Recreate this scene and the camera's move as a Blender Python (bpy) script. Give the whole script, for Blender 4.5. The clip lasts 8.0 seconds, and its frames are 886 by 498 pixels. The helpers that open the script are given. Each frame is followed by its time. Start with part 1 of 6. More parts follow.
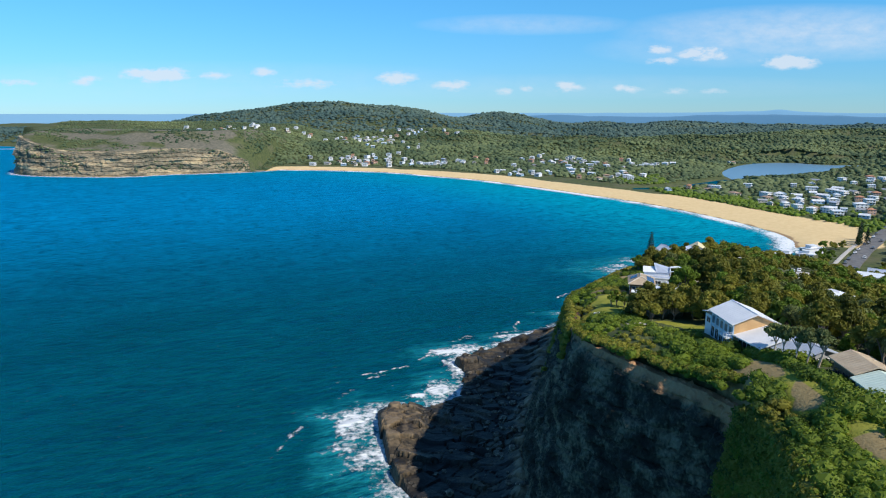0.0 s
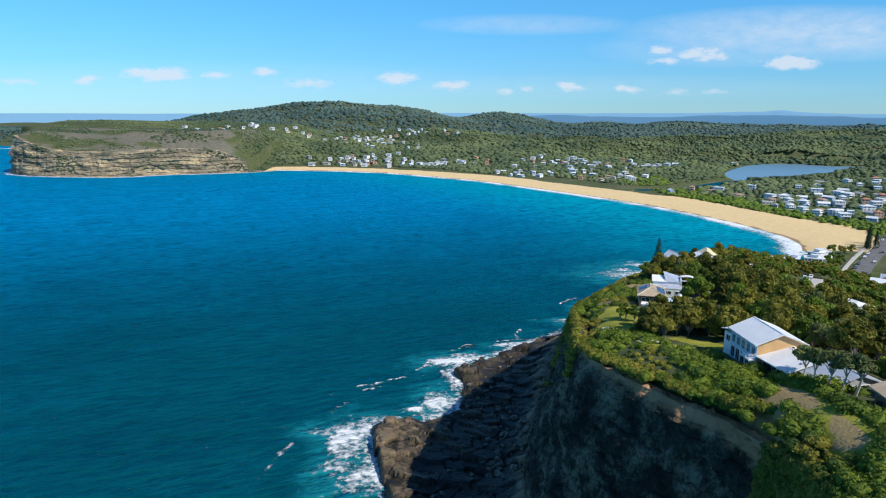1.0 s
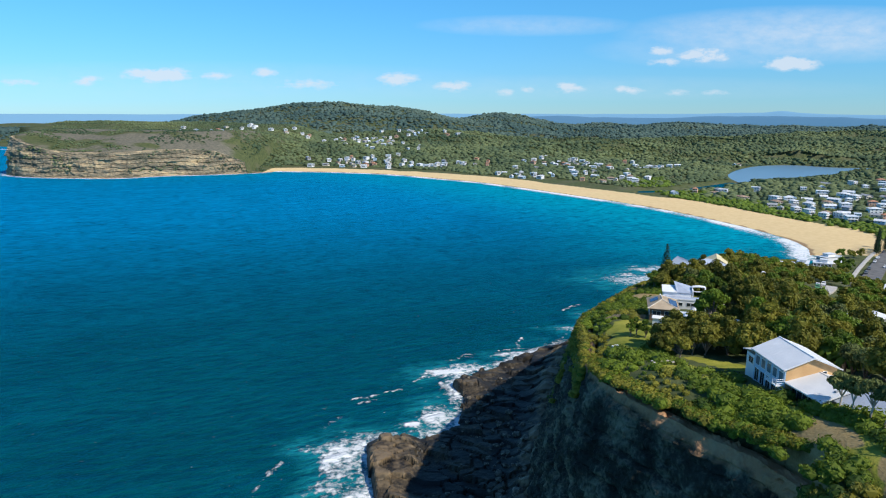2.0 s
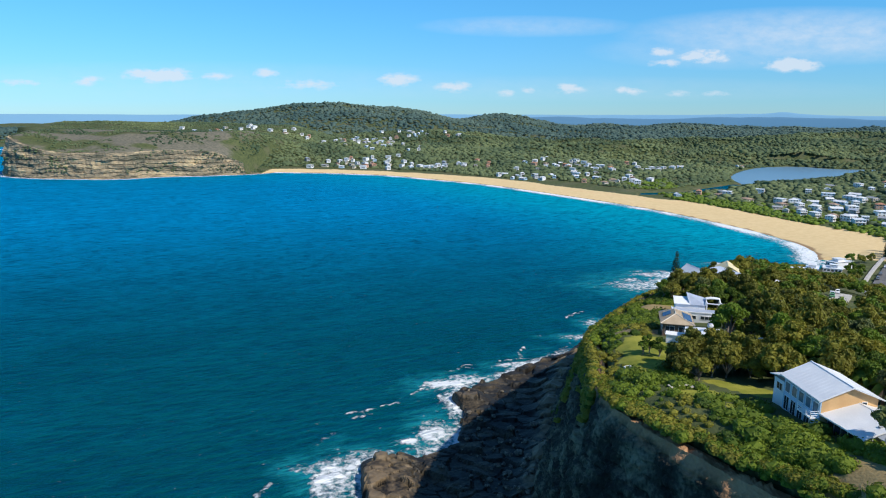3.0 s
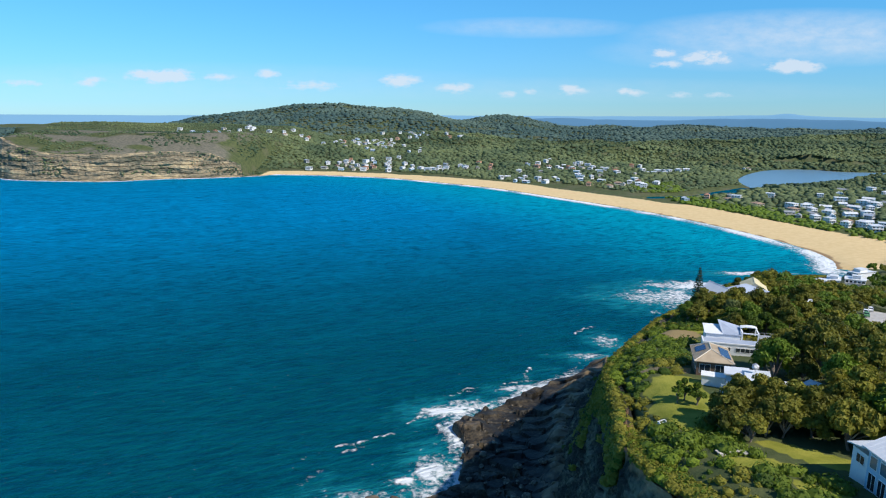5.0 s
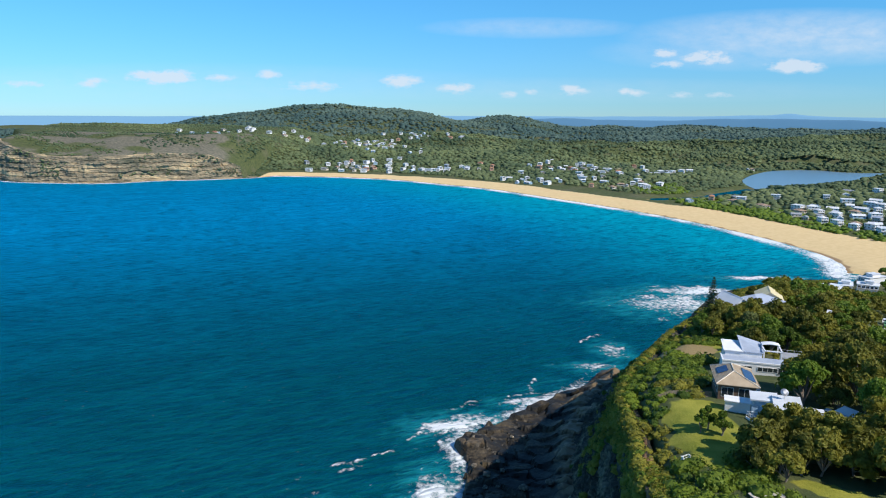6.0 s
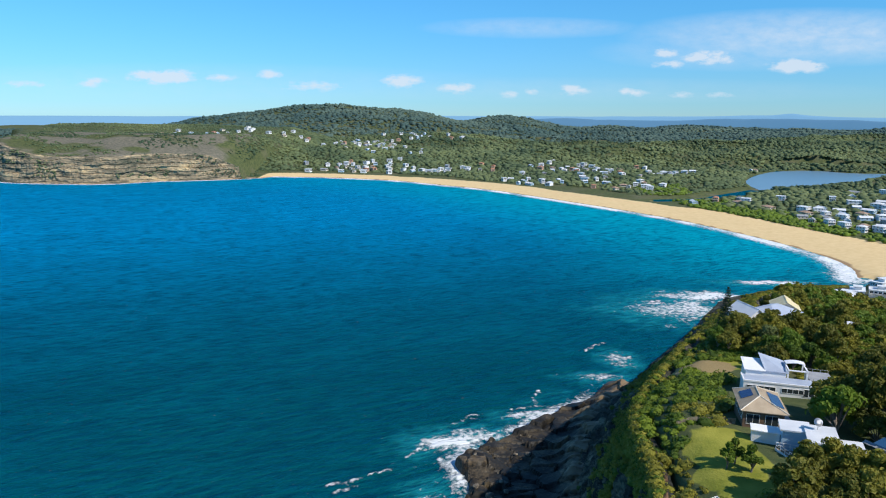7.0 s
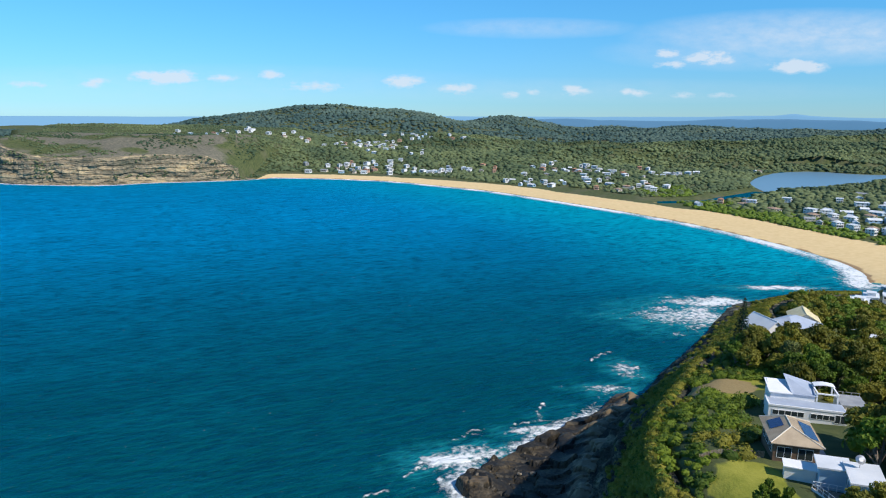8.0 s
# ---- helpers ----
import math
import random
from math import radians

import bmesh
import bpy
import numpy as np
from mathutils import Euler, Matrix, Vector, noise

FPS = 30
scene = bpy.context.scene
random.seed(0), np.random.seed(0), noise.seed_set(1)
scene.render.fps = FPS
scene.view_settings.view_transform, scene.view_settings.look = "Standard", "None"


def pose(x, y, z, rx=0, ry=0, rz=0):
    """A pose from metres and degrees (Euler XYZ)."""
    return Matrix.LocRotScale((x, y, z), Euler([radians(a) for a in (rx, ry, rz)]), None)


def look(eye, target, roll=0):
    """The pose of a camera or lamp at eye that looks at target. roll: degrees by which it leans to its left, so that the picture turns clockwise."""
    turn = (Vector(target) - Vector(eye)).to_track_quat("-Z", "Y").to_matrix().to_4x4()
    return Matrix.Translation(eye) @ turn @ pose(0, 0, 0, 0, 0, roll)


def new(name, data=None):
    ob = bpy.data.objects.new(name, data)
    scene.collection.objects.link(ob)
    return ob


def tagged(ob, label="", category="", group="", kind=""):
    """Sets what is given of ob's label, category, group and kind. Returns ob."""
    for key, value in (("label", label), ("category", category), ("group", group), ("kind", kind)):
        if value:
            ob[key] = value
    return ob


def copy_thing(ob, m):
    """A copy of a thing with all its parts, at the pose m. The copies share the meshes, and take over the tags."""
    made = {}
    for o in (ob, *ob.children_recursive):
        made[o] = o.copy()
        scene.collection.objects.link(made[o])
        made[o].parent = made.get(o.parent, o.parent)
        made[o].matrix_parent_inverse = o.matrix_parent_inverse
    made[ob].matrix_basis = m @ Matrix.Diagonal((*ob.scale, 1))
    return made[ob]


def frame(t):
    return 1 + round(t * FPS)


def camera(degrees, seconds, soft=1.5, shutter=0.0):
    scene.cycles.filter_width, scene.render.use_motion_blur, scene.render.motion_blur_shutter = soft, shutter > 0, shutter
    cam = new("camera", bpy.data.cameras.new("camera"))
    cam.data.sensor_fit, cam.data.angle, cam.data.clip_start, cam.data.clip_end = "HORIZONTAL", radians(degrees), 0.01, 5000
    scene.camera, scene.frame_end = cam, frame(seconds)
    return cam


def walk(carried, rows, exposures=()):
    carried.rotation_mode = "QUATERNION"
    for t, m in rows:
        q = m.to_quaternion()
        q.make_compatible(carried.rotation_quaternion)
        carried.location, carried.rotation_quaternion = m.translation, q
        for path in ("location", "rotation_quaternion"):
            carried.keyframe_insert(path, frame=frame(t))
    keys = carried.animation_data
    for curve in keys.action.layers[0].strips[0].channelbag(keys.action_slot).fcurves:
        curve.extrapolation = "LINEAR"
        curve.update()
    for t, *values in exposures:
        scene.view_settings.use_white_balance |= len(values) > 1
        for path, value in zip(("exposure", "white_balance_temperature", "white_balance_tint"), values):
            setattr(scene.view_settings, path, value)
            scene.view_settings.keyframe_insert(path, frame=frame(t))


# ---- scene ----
cam = camera(68.2, 8.0, soft=1.1)
PATH = [
    (0, (-0.673, -4.194, 99.072), (-0.712, -2.237, 98.661), 0.1),
    (0.5, (-0.463, 1.193, 99.083), (-0.502, 3.15, 98.672), 0.1),
    (1, (-0.26, 6.578, 99.102), (-0.3, 8.535, 98.691), 0.2),
    (1.5, (-0.026, 11.901, 99.1), (-0.067, 13.858, 98.69), 0.2),
    (3, (0.436, 27.87, 99.155), (0.393, 29.828, 98.748), 0.3),
    (3.5, (0.526, 33.2, 99.186), (0.482, 35.157, 98.78), 0.3),
    (4, (0.596, 38.523, 99.249), (0.55, 40.481, 98.843), 0.3),
    (4.5, (0.591, 43.846, 99.342), (0.545, 45.804, 98.937), 0.4),
    (6, (0.16, 58.49, 100.166), (0.109, 60.449, 99.763), 0.3),
    (6.5, (0.038, 63.455, 100.351), (-0.013, 65.414, 99.947), 0.3),
    (7, (0.031, 68.53, 100.506), (-0.022, 70.488, 100.103), 0.3),
    (7.5, (0.047, 73.671, 100.619), (-0.008, 75.629, 100.216), 0.3),
    (8, (0.072, 78.861, 100.709), (0.015, 80.819, 100.307), 0.3),
]
walk(cam, [(t, look(eye, target, roll)) for t, eye, target, roll in PATH])

# ---------------------------------------------------------------- light
SUN_AZ = math.atan2(-0.6, 0.8)      # direction towards the sun, in the plan
SUN_EL = radians(45)
sun_way = Vector((math.cos(SUN_AZ) * math.cos(SUN_EL), math.sin(SUN_AZ) * math.cos(SUN_EL), math.sin(SUN_EL)))
sun = new("sun", bpy.data.lights.new("sun", "SUN"))
sun.data.energy, sun.data.angle, sun.data.color = 5.0, radians(0.5), (1.0, 0.93, 0.82)
sun.matrix_world = look((0, 0, 300), Vector((0, 0, 300)) - sun_way)

world = bpy.data.worlds.new("sky")
scene.world = world
world.use_nodes = True
wt = world.node_tree
wt.nodes.clear()


def wmath(op, a, b=None):
    n = wt.nodes.new("ShaderNodeMath")
    n.operation = op
    for i, v in enumerate((a, b)):
        if v is None:
            continue
        if isinstance(v, (int, float)):
            n.inputs[i].default_value = v
        else:
            wt.links.new(v, n.inputs[i])
    return n.outputs[0]


sky = wt.nodes.new("ShaderNodeTexSky")
sky.sky_type, sky.sun_disc = "NISHITA", False
sky.sun_elevation, sky.sun_rotation = SUN_EL, math.pi / 2 - SUN_AZ
sky.altitude, sky.air_density, sky.dust_density, sky.ozone_density = 0, 1.0, 0.0, 3.0
tint = wt.nodes.new("ShaderNodeMixRGB")
tint.blend_type = "MULTIPLY"
tint.inputs[0].default_value = 1.0
wt.links.new(sky.outputs[0], tint.inputs[1])
tint_by_height = wt.nodes.new("ShaderNodeValToRGB")

# clouds: low puffs above the hills and a thin sheet higher up, by azimuth and elevation
coord = wt.nodes.new("ShaderNodeTexCoord")
sep = wt.nodes.new("ShaderNodeSeparateXYZ")
wt.links.new(coord.outputs["Generated"], sep.inputs[0])
ysafe = wmath("MAXIMUM", sep.outputs[1], 0.05)
u = wmath("DIVIDE", sep.outputs[0], ysafe)
v = wmath("DIVIDE", sep.outputs[2], ysafe)
# clear sea air: the band above the horizon stays blue
for k, (at, col) in enumerate(((0.0, (0.37, 0.70, 1.15, 1)), (0.05, (0.36, 0.74, 1.16, 1)), (0.12, (0.36, 0.86, 1.22, 1)), (0.22, (0.36, 1.0, 1.36, 1)), (0.6, (0.4, 0.85, 1.15, 1)))):
    e = tint_by_height.color_ramp.elements[k] if k in (0,) else tint_by_height.color_ramp.elements.new(at)
    e.position, e.color = at, col
tint_by_height.color_ramp.elements[-1].color = (0.5, 0.9, 1.15, 1)
wt.links.new(wmath("ABSOLUTE", sep.outputs[2]), tint_by_height.inputs[0])
wt.links.new(tint_by_height.outputs[0], tint.inputs[2])
uv = wt.nodes.new("ShaderNodeCombineXYZ")
wt.links.new(u, uv.inputs[0])
wt.links.new(wmath("MULTIPLY", v, 2.2), uv.inputs[1])
puff = wt.nodes.new("ShaderNodeTexNoise")
puff.inputs["Scale"].default_value, puff.inputs["Detail"].default_value = 30, 10
puff.inputs["Roughness"].default_value = 0.62
wt.links.new(uv.outputs[0], puff.inputs["Vector"])
CLOUDS = [  # u, v, half width, half height, strength
    (-0.66, 0.041, 0.050, 0.009, 0.8), (-0.557, 0.044, 0.045, 0.011, 0.7), (-0.449, 0.053, 0.078, 0.015, 1.0), (-0.369, 0.051, 0.05, 0.009, 0.65),
    (-0.29, 0.056, 0.036, 0.010, 0.8), (-0.221, 0.040, 0.075, 0.012, 0.75), (-0.09, 0.048, 0.042, 0.014, 1.0), (-0.007, 0.038, 0.04, 0.012, 0.9),
    (0.071, 0.031, 0.022, 0.009, 0.75), (0.102, 0.033, 0.018, 0.008, 0.7), (0.163, 0.036, 0.036, 0.011, 0.85), (0.254, 0.034, 0.03, 0.010, 0.85),
    (0.323, 0.031, 0.028, 0.008, 0.65), (0.377, 0.032, 0.04, 0.008, 0.65), (0.294, 0.09, 0.035, 0.010, 0.85), (0.36, 0.083, 0.055, 0.015, 1.0),
    (0.301, 0.073, 0.036, 0.009, 0.8), (0.484, 0.072, 0.058, 0.015, 1.0),
]
total = None
for cu, cv, hw, hh, power in CLOUDS:
    du = wmath("DIVIDE", wmath("SUBTRACT", u, cu), hw)
    dv = wmath("DIVIDE", wmath("SUBTRACT", v, cv), hh)
    r2 = wmath("ADD", wmath("MULTIPLY", du, du), wmath("MULTIPLY", dv, dv))
    one = wmath("MULTIPLY", wmath("MAXIMUM", wmath("SUBTRACT", 1.0, r2), 0.0), power)
    total = one if total is None else wmath("MAXIMUM", total, one)
thick = wmath("SUBTRACT", wmath("ADD", wmath("MULTIPLY", puff.outputs[0], 4.2), wmath("MULTIPLY", total, 1.3)), 2.4)
thick = wmath("MINIMUM", wmath("MAXIMUM", wmath("MULTIPLY", wmath("MULTIPLY", thick, total), 1.2), 0.0), 0.8)
veil = None
for cu, cv, hw, hh, power in ((0.10, 0.124, 0.17, 0.016, 0.5), (0.52, 0.112, 0.30, 0.042, 0.95), (0.40, 0.09, 0.22, 0.028, 0.5), (-0.4, 0.045, 0.5, 0.03, 0.22), (0.15, 0.036, 0.5, 0.02, 0.22)):
    du = wmath("DIVIDE", wmath("SUBTRACT", u, cu), hw)
    dv = wmath("DIVIDE", wmath("SUBTRACT", v, cv), hh)
    r2 = wmath("ADD", wmath("MULTIPLY", du, du), wmath("MULTIPLY", dv, dv))
    one = wmath("MULTIPLY", wmath("MAXIMUM", wmath("SUBTRACT", 1.0, r2), 0.0), power)
    veil = one if veil is None else wmath("MAXIMUM", veil, one)
thick = wmath("MAXIMUM", thick, wmath("MULTIPLY", veil, puff.outputs[0]))
cloud = wt.nodes.new("ShaderNodeMixRGB")
wt.links.new(thick, cloud.inputs[0])
wt.links.new(tint.outputs[0], cloud.inputs[1])
cloud.inputs[2].default_value = (6.0, 6.7, 7.6, 1)
back = wt.nodes.new("ShaderNodeBackground")
back.inputs[1].default_value = 0.12
wt.links.new(cloud.outputs[0], back.inputs[0])
wout = wt.nodes.new("ShaderNodeOutputWorld")
wt.links.new(back.outputs[0], wout.inputs[0])
scene.view_settings.exposure = 0.0

# ---------------------------------------------------------------- materials
def mat(name, colours, rough=0.8, scale=1.0, fine=12.0, bump=0.3, metal=0.0, per_piece=0.0, stretch=(1, 1, 1), spec=0.4, depth=0.1):
    """A surface of two or three colours mixed by coarse and fine noise, with fine relief; per_piece: how far pieces differ in brightness."""
    m = bpy.data.materials.new(name)
    m.use_nodes = True
    nt = m.node_tree
    p = nt.nodes["Principled BSDF"]
    p.inputs["Roughness"].default_value, p.inputs["Metallic"].default_value = rough, metal
    p.inputs["Specular IOR Level"].default_value = spec
    co = nt.nodes.new("ShaderNodeTexCoord")
    mp = nt.nodes.new("ShaderNodeMapping")
    mp.inputs["Scale"].default_value = stretch
    nt.links.new(co.outputs["Object"], mp.inputs[0])
    n1 = nt.nodes.new("ShaderNodeTexNoise")
    n1.inputs["Scale"].default_value, n1.inputs["Detail"].default_value = scale, 5
    n2 = nt.nodes.new("ShaderNodeTexNoise")
    n2.inputs["Scale"].default_value, n2.inputs["Detail"].default_value = fine, 3
    for n in (n1, n2):
        nt.links.new(mp.outputs[0], n.inputs["Vector"])
    mixn = nt.nodes.new("ShaderNodeMath")
    mixn.operation = "MULTIPLY_ADD"
    nt.links.new(n2.outputs[0], mixn.inputs[0])
    mixn.inputs[1].default_value = 0.4
    nt.links.new(n1.outputs[0], mixn.inputs[2])
    ramp = nt.nodes.new("ShaderNodeValToRGB")
    ramp.color_ramp.elements[0].position, ramp.color_ramp.elements[1].position = 0.52, 0.9
    ramp.color_ramp.elements[0].color = (*colours[0], 1)
    ramp.color_ramp.elements[1].color = (*colours[-1], 1)
    if len(colours) == 3:
        ramp.color_ramp.elements.new(0.7).color = (*colours[1], 1)
    nt.links.new(mixn.outputs[0], ramp.inputs[0])
    out = ramp.outputs[0]
    if per_piece:
        geo = nt.nodes.new("ShaderNodeNewGeometry")
        oi = nt.nodes.new("ShaderNodeObjectInfo")
        add = nt.nodes.new("ShaderNodeMath")
        nt.links.new(geo.outputs["Random Per Island"], add.inputs[0])
        nt.links.new(oi.outputs["Random"], add.inputs[1])
        rng = nt.nodes.new("ShaderNodeMapRange")
        rng.inputs[2].default_value = 2.0
        rng.inputs[3].default_value, rng.inputs[4].default_value = 1 - per_piece, 1 + per_piece
        nt.links.new(add.outputs[0], rng.inputs[0])
        mul = nt.nodes.new("ShaderNodeMixRGB")
        mul.blend_type = "MULTIPLY"
        mul.inputs[0].default_value = 1
        nt.links.new(out, mul.inputs[1])
        nt.links.new(rng.outputs[0], mul.inputs[2])
        out = mul.outputs[0]
    nt.links.new(out, p.inputs["Base Color"])
    if bump:
        bp = nt.nodes.new("ShaderNodeBump")
        bp.inputs["Strength"].default_value, bp.inputs["Distance"].default_value = bump, depth
        nt.links.new(mixn.outputs[0], bp.inputs["Height"])
        nt.links.new(bp.outputs[0], p.inputs["Normal"])
    return m


def leaf_mat(name, low, high, rough=0.6, tree=0.6, patch=0.06, spread=1.0):
    """Foliage: leaf clumps differ one by one, whole plants by object, with some light passing through."""
    m = bpy.data.materials.new(name)
    m.use_nodes = True
    nt = m.node_tree
    p = nt.nodes["Principled BSDF"]
    p.inputs["Roughness"].default_value, p.inputs["Specular IOR Level"].default_value = rough, 0.25
    geo, oi = nt.nodes.new("ShaderNodeNewGeometry"), nt.nodes.new("ShaderNodeObjectInfo")
    mix = nt.nodes.new("ShaderNodeMixRGB")
    mix.inputs[1].default_value, mix.inputs[2].default_value = (*low, 1), (*high, 1)
    nz = nt.nodes.new("ShaderNodeTexNoise")
    nz.inputs["Scale"].default_value, nz.inputs["Detail"].default_value = patch, 4
    nt.links.new(geo.outputs["Position"], nz.inputs["Vector"])
    a = nt.nodes.new("ShaderNodeMath")
    a.operation = "MULTIPLY_ADD"
    nt.links.new(geo.outputs["Random Per Island"], a.inputs[0])
    a.inputs[1].default_value = 0.24
    b = nt.nodes.new("ShaderNodeMath")
    b.operation = "MULTIPLY_ADD"
    nt.links.new(oi.outputs["Random"], b.inputs[0])
    b.inputs[1].default_value = tree
    wide = nt.nodes.new("ShaderNodeMath")
    wide.operation = "MULTIPLY_ADD"
    nt.links.new(nz.outputs[0], wide.inputs[0])
    wide.inputs[1].default_value, wide.inputs[2].default_value = spread, 0.5 - 0.5 * spread
    nt.links.new(wide.outputs[0], b.inputs[2])
    c = nt.nodes.new("ShaderNodeMath")
    c.operation = "SUBTRACT"
    nt.links.new(b.outputs[0], c.inputs[0])
    c.inputs[1].default_value = 0.12 + tree / 2
    nt.links.new(c.outputs[0], a.inputs[2])
    nt.links.new(a.outputs[0], mix.inputs[0])
    nt.links.new(mix.outputs[0], p.inputs["Base Color"])
    tr = nt.nodes.new("ShaderNodeBsdfTranslucent")
    nt.links.new(mix.outputs[0], tr.inputs[0])
    ms = nt.nodes.new("ShaderNodeMixShader")
    ms.inputs[0].default_value = 0.3
    nt.links.new(p.outputs[0], ms.inputs[1])
    nt.links.new(tr.outputs[0], ms.inputs[2])
    nt.links.new(ms.outputs[0], nt.nodes["Material Output"].inputs[0])
    return m


def plain_glass(name, colour):
    m = bpy.data.materials.new(name)
    m.use_nodes = True
    p = m.node_tree.nodes["Principled BSDF"]
    p.inputs["Base Color"].default_value = (*colour, 1)
    p.inputs["Roughness"].default_value, p.inputs["Specular IOR Level"].default_value = 0.06, 0.8
    return m


def add_sunlit_bed(m, z0, z1, colour):
    """Paler dry or weathered rock above a given height, with sunlight painted into its colour."""
    nt = m.node_tree
    p = nt.nodes["Principled BSDF"]
    was = p.inputs["Base Color"].links[0].from_socket
    geo, sp, rg, mx = (nt.nodes.new("ShaderNode" + k) for k in ("NewGeometry", "SeparateXYZ", "MapRange", "MixRGB"))
    nz = nt.nodes.new("ShaderNodeTexNoise")
    nz.inputs["Scale"].default_value, nz.inputs["Detail"].default_value = 0.5, 5
    nt.links.new(geo.outputs["Position"], nz.inputs["Vector"])
    wob = nt.nodes.new("ShaderNodeMath")
    wob.operation = "MULTIPLY_ADD"
    nt.links.new(nz.outputs[0], wob.inputs[0])
    wob.inputs[1].default_value = 5.0
    nt.links.new(geo.outputs["Position"], sp.inputs[0])
    nt.links.new(sp.outputs[2], wob.inputs[2])
    rg.inputs[1].default_value, rg.inputs[2].default_value, rg.inputs[4].default_value = z0 + 2.5, z1 + 2.5, 0.62
    nt.links.new(wob.outputs[0], rg.inputs[0])
    nt.links.new(rg.outputs[0], mx.inputs[0])
    nt.links.new(was, mx.inputs[1])
    mx.inputs[2].default_value = (*colour, 1)
    nt.links.new(mx.outputs[0], p.inputs["Base Color"])


M_LEAF_OLIVE = leaf_mat("olive foliage", (0.04, 0.055, 0.009), (0.31, 0.29, 0.04))
M_LEAF_GREEN = leaf_mat("green foliage", (0.035, 0.068, 0.01), (0.21, 0.31, 0.03))
M_LEAF_GREY = leaf_mat("grey-green foliage", (0.07, 0.10, 0.035), (0.26, 0.29, 0.085))
M_LEAF_PINE = leaf_mat("pine needles", (0.012, 0.035, 0.016), (0.03, 0.075, 0.025))
M_LEAF_SCRUB = leaf_mat("coastal scrub", (0.045, 0.085, 0.01), (0.27, 0.35, 0.032))
M_WOODS = leaf_mat("eucalypt woods", (0.062, 0.105, 0.06), (0.2, 0.245, 0.11), rough=0.9, patch=0.009, spread=2.6)
# distance haze is mixed into this foliage as a bluer, paler tint
M_FAR_WOODS = leaf_mat("haze-tinted eucalypt forest", (0.072, 0.13, 0.12), (0.165, 0.23, 0.175), rough=0.95, patch=0.004, spread=2.6)
M_BARK = mat("bark", [(0.12, 0.09, 0.07), (0.3, 0.26, 0.22)], scale=2, fine=20, stretch=(1, 1, 0.2))
# near-black colours hold the cliff's shade, far below plain sandstone
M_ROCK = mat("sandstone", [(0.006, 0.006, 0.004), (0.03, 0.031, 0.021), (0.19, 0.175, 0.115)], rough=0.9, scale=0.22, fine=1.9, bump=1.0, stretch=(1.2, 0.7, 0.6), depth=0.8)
# the tan rim bed is reddened to make up for missing sun
add_sunlit_bed(M_ROCK, 48.8, 50.6, (0.55, 0.29, 0.14))
# wet rock, darkened further to deepen the cliff's shade on it
M_SHELF = mat("wet shelf rock with painted shade", [(0.006, 0.0055, 0.0045), (0.017, 0.014, 0.009), (0.10, 0.075, 0.042)], rough=0.6, scale=0.11, fine=1.5, bump=0.8, per_piece=0.25, depth=0.4)
# higher rock gets a pale tan in place of sunlight
add_sunlit_bed(M_SHELF, 3.0, 5.0, (0.3, 0.215, 0.12))
M_FAR_ROCK = mat("banded sandstone", [(0.07, 0.075, 0.05), (0.25, 0.20, 0.13), (0.52, 0.39, 0.22)], rough=0.95, scale=0.05, fine=0.4, bump=1.0, stretch=(0.5, 0.5, 2.4), depth=2.5)
M_WHITE = mat("white paint", [(0.74, 0.75, 0.76), (0.83, 0.83, 0.83)], rough=0.5, scale=0.5, fine=6, bump=0.05)
M_ROOF_WHITE = mat("pale metal roofing", [(0.62, 0.64, 0.66), (0.74, 0.75, 0.76)], rough=0.4, scale=0.3, fine=5, bump=0.05)
M_ROOF_BLUE = mat("blue-grey metal roofing", [(0.33, 0.38, 0.47), (0.41, 0.46, 0.55)], rough=0.45, scale=0.3, fine=5, bump=0.05)
M_ROOF_TAN = mat("tan tile roofing", [(0.36, 0.28, 0.19), (0.46, 0.37, 0.26)], rough=0.7, scale=0.5, fine=6, bump=0.2)
M_ROOF_BROWN = mat("brown tile roofing", [(0.30, 0.20, 0.14), (0.40, 0.28, 0.2)], rough=0.75, scale=0.5, fine=6, bump=0.2)
M_ROOF_GREEN = mat("pale green roofing", [(0.42, 0.52, 0.46), (0.5, 0.6, 0.53)], rough=0.5, scale=0.4, fine=6, bump=0.1)
M_ROOF_RED = mat("terracotta roofing", [(0.36, 0.16, 0.09), (0.46, 0.24, 0.15)], rough=0.8, scale=0.5, fine=6, bump=0.2)
M_ROOF_GREY = mat("grey roofing", [(0.25, 0.26, 0.28), (0.36, 0.37, 0.38)], rough=0.6, scale=0.4, fine=6, bump=0.1)
M_ROOF_CREAM = mat("cream roofing", [(0.6, 0.52, 0.3), (0.68, 0.6, 0.38)], rough=0.6, scale=0.4, fine=6, bump=0.1)
M_WALL_BLUE = mat("pale blue weatherboard", [(0.36, 0.52, 0.66), (0.44, 0.6, 0.73)], rough=0.6, scale=0.4, fine=8, bump=0.1, stretch=(0.2, 0.2, 3))
M_WALL_ORANGE = mat("ochre brick wall", [(0.58, 0.35, 0.16), (0.70, 0.45, 0.22)], rough=0.85, scale=0.5, fine=9, bump=0.2)
M_WALL_CREAM = mat("cream render", [(0.6, 0.54, 0.44), (0.7, 0.64, 0.54)], rough=0.8, scale=0.4, fine=6, bump=0.1)
M_WALL_GREY = mat("grey cladding", [(0.3, 0.31, 0.32), (0.42, 0.43, 0.44)], rough=0.7, scale=0.4, fine=6, bump=0.1)
M_WALL_BROWN = mat("brown timber wall", [(0.12, 0.075, 0.05), (0.2, 0.13, 0.09)], rough=0.7, scale=0.6, fine=8, bump=0.2, stretch=(0.2, 0.2, 3))
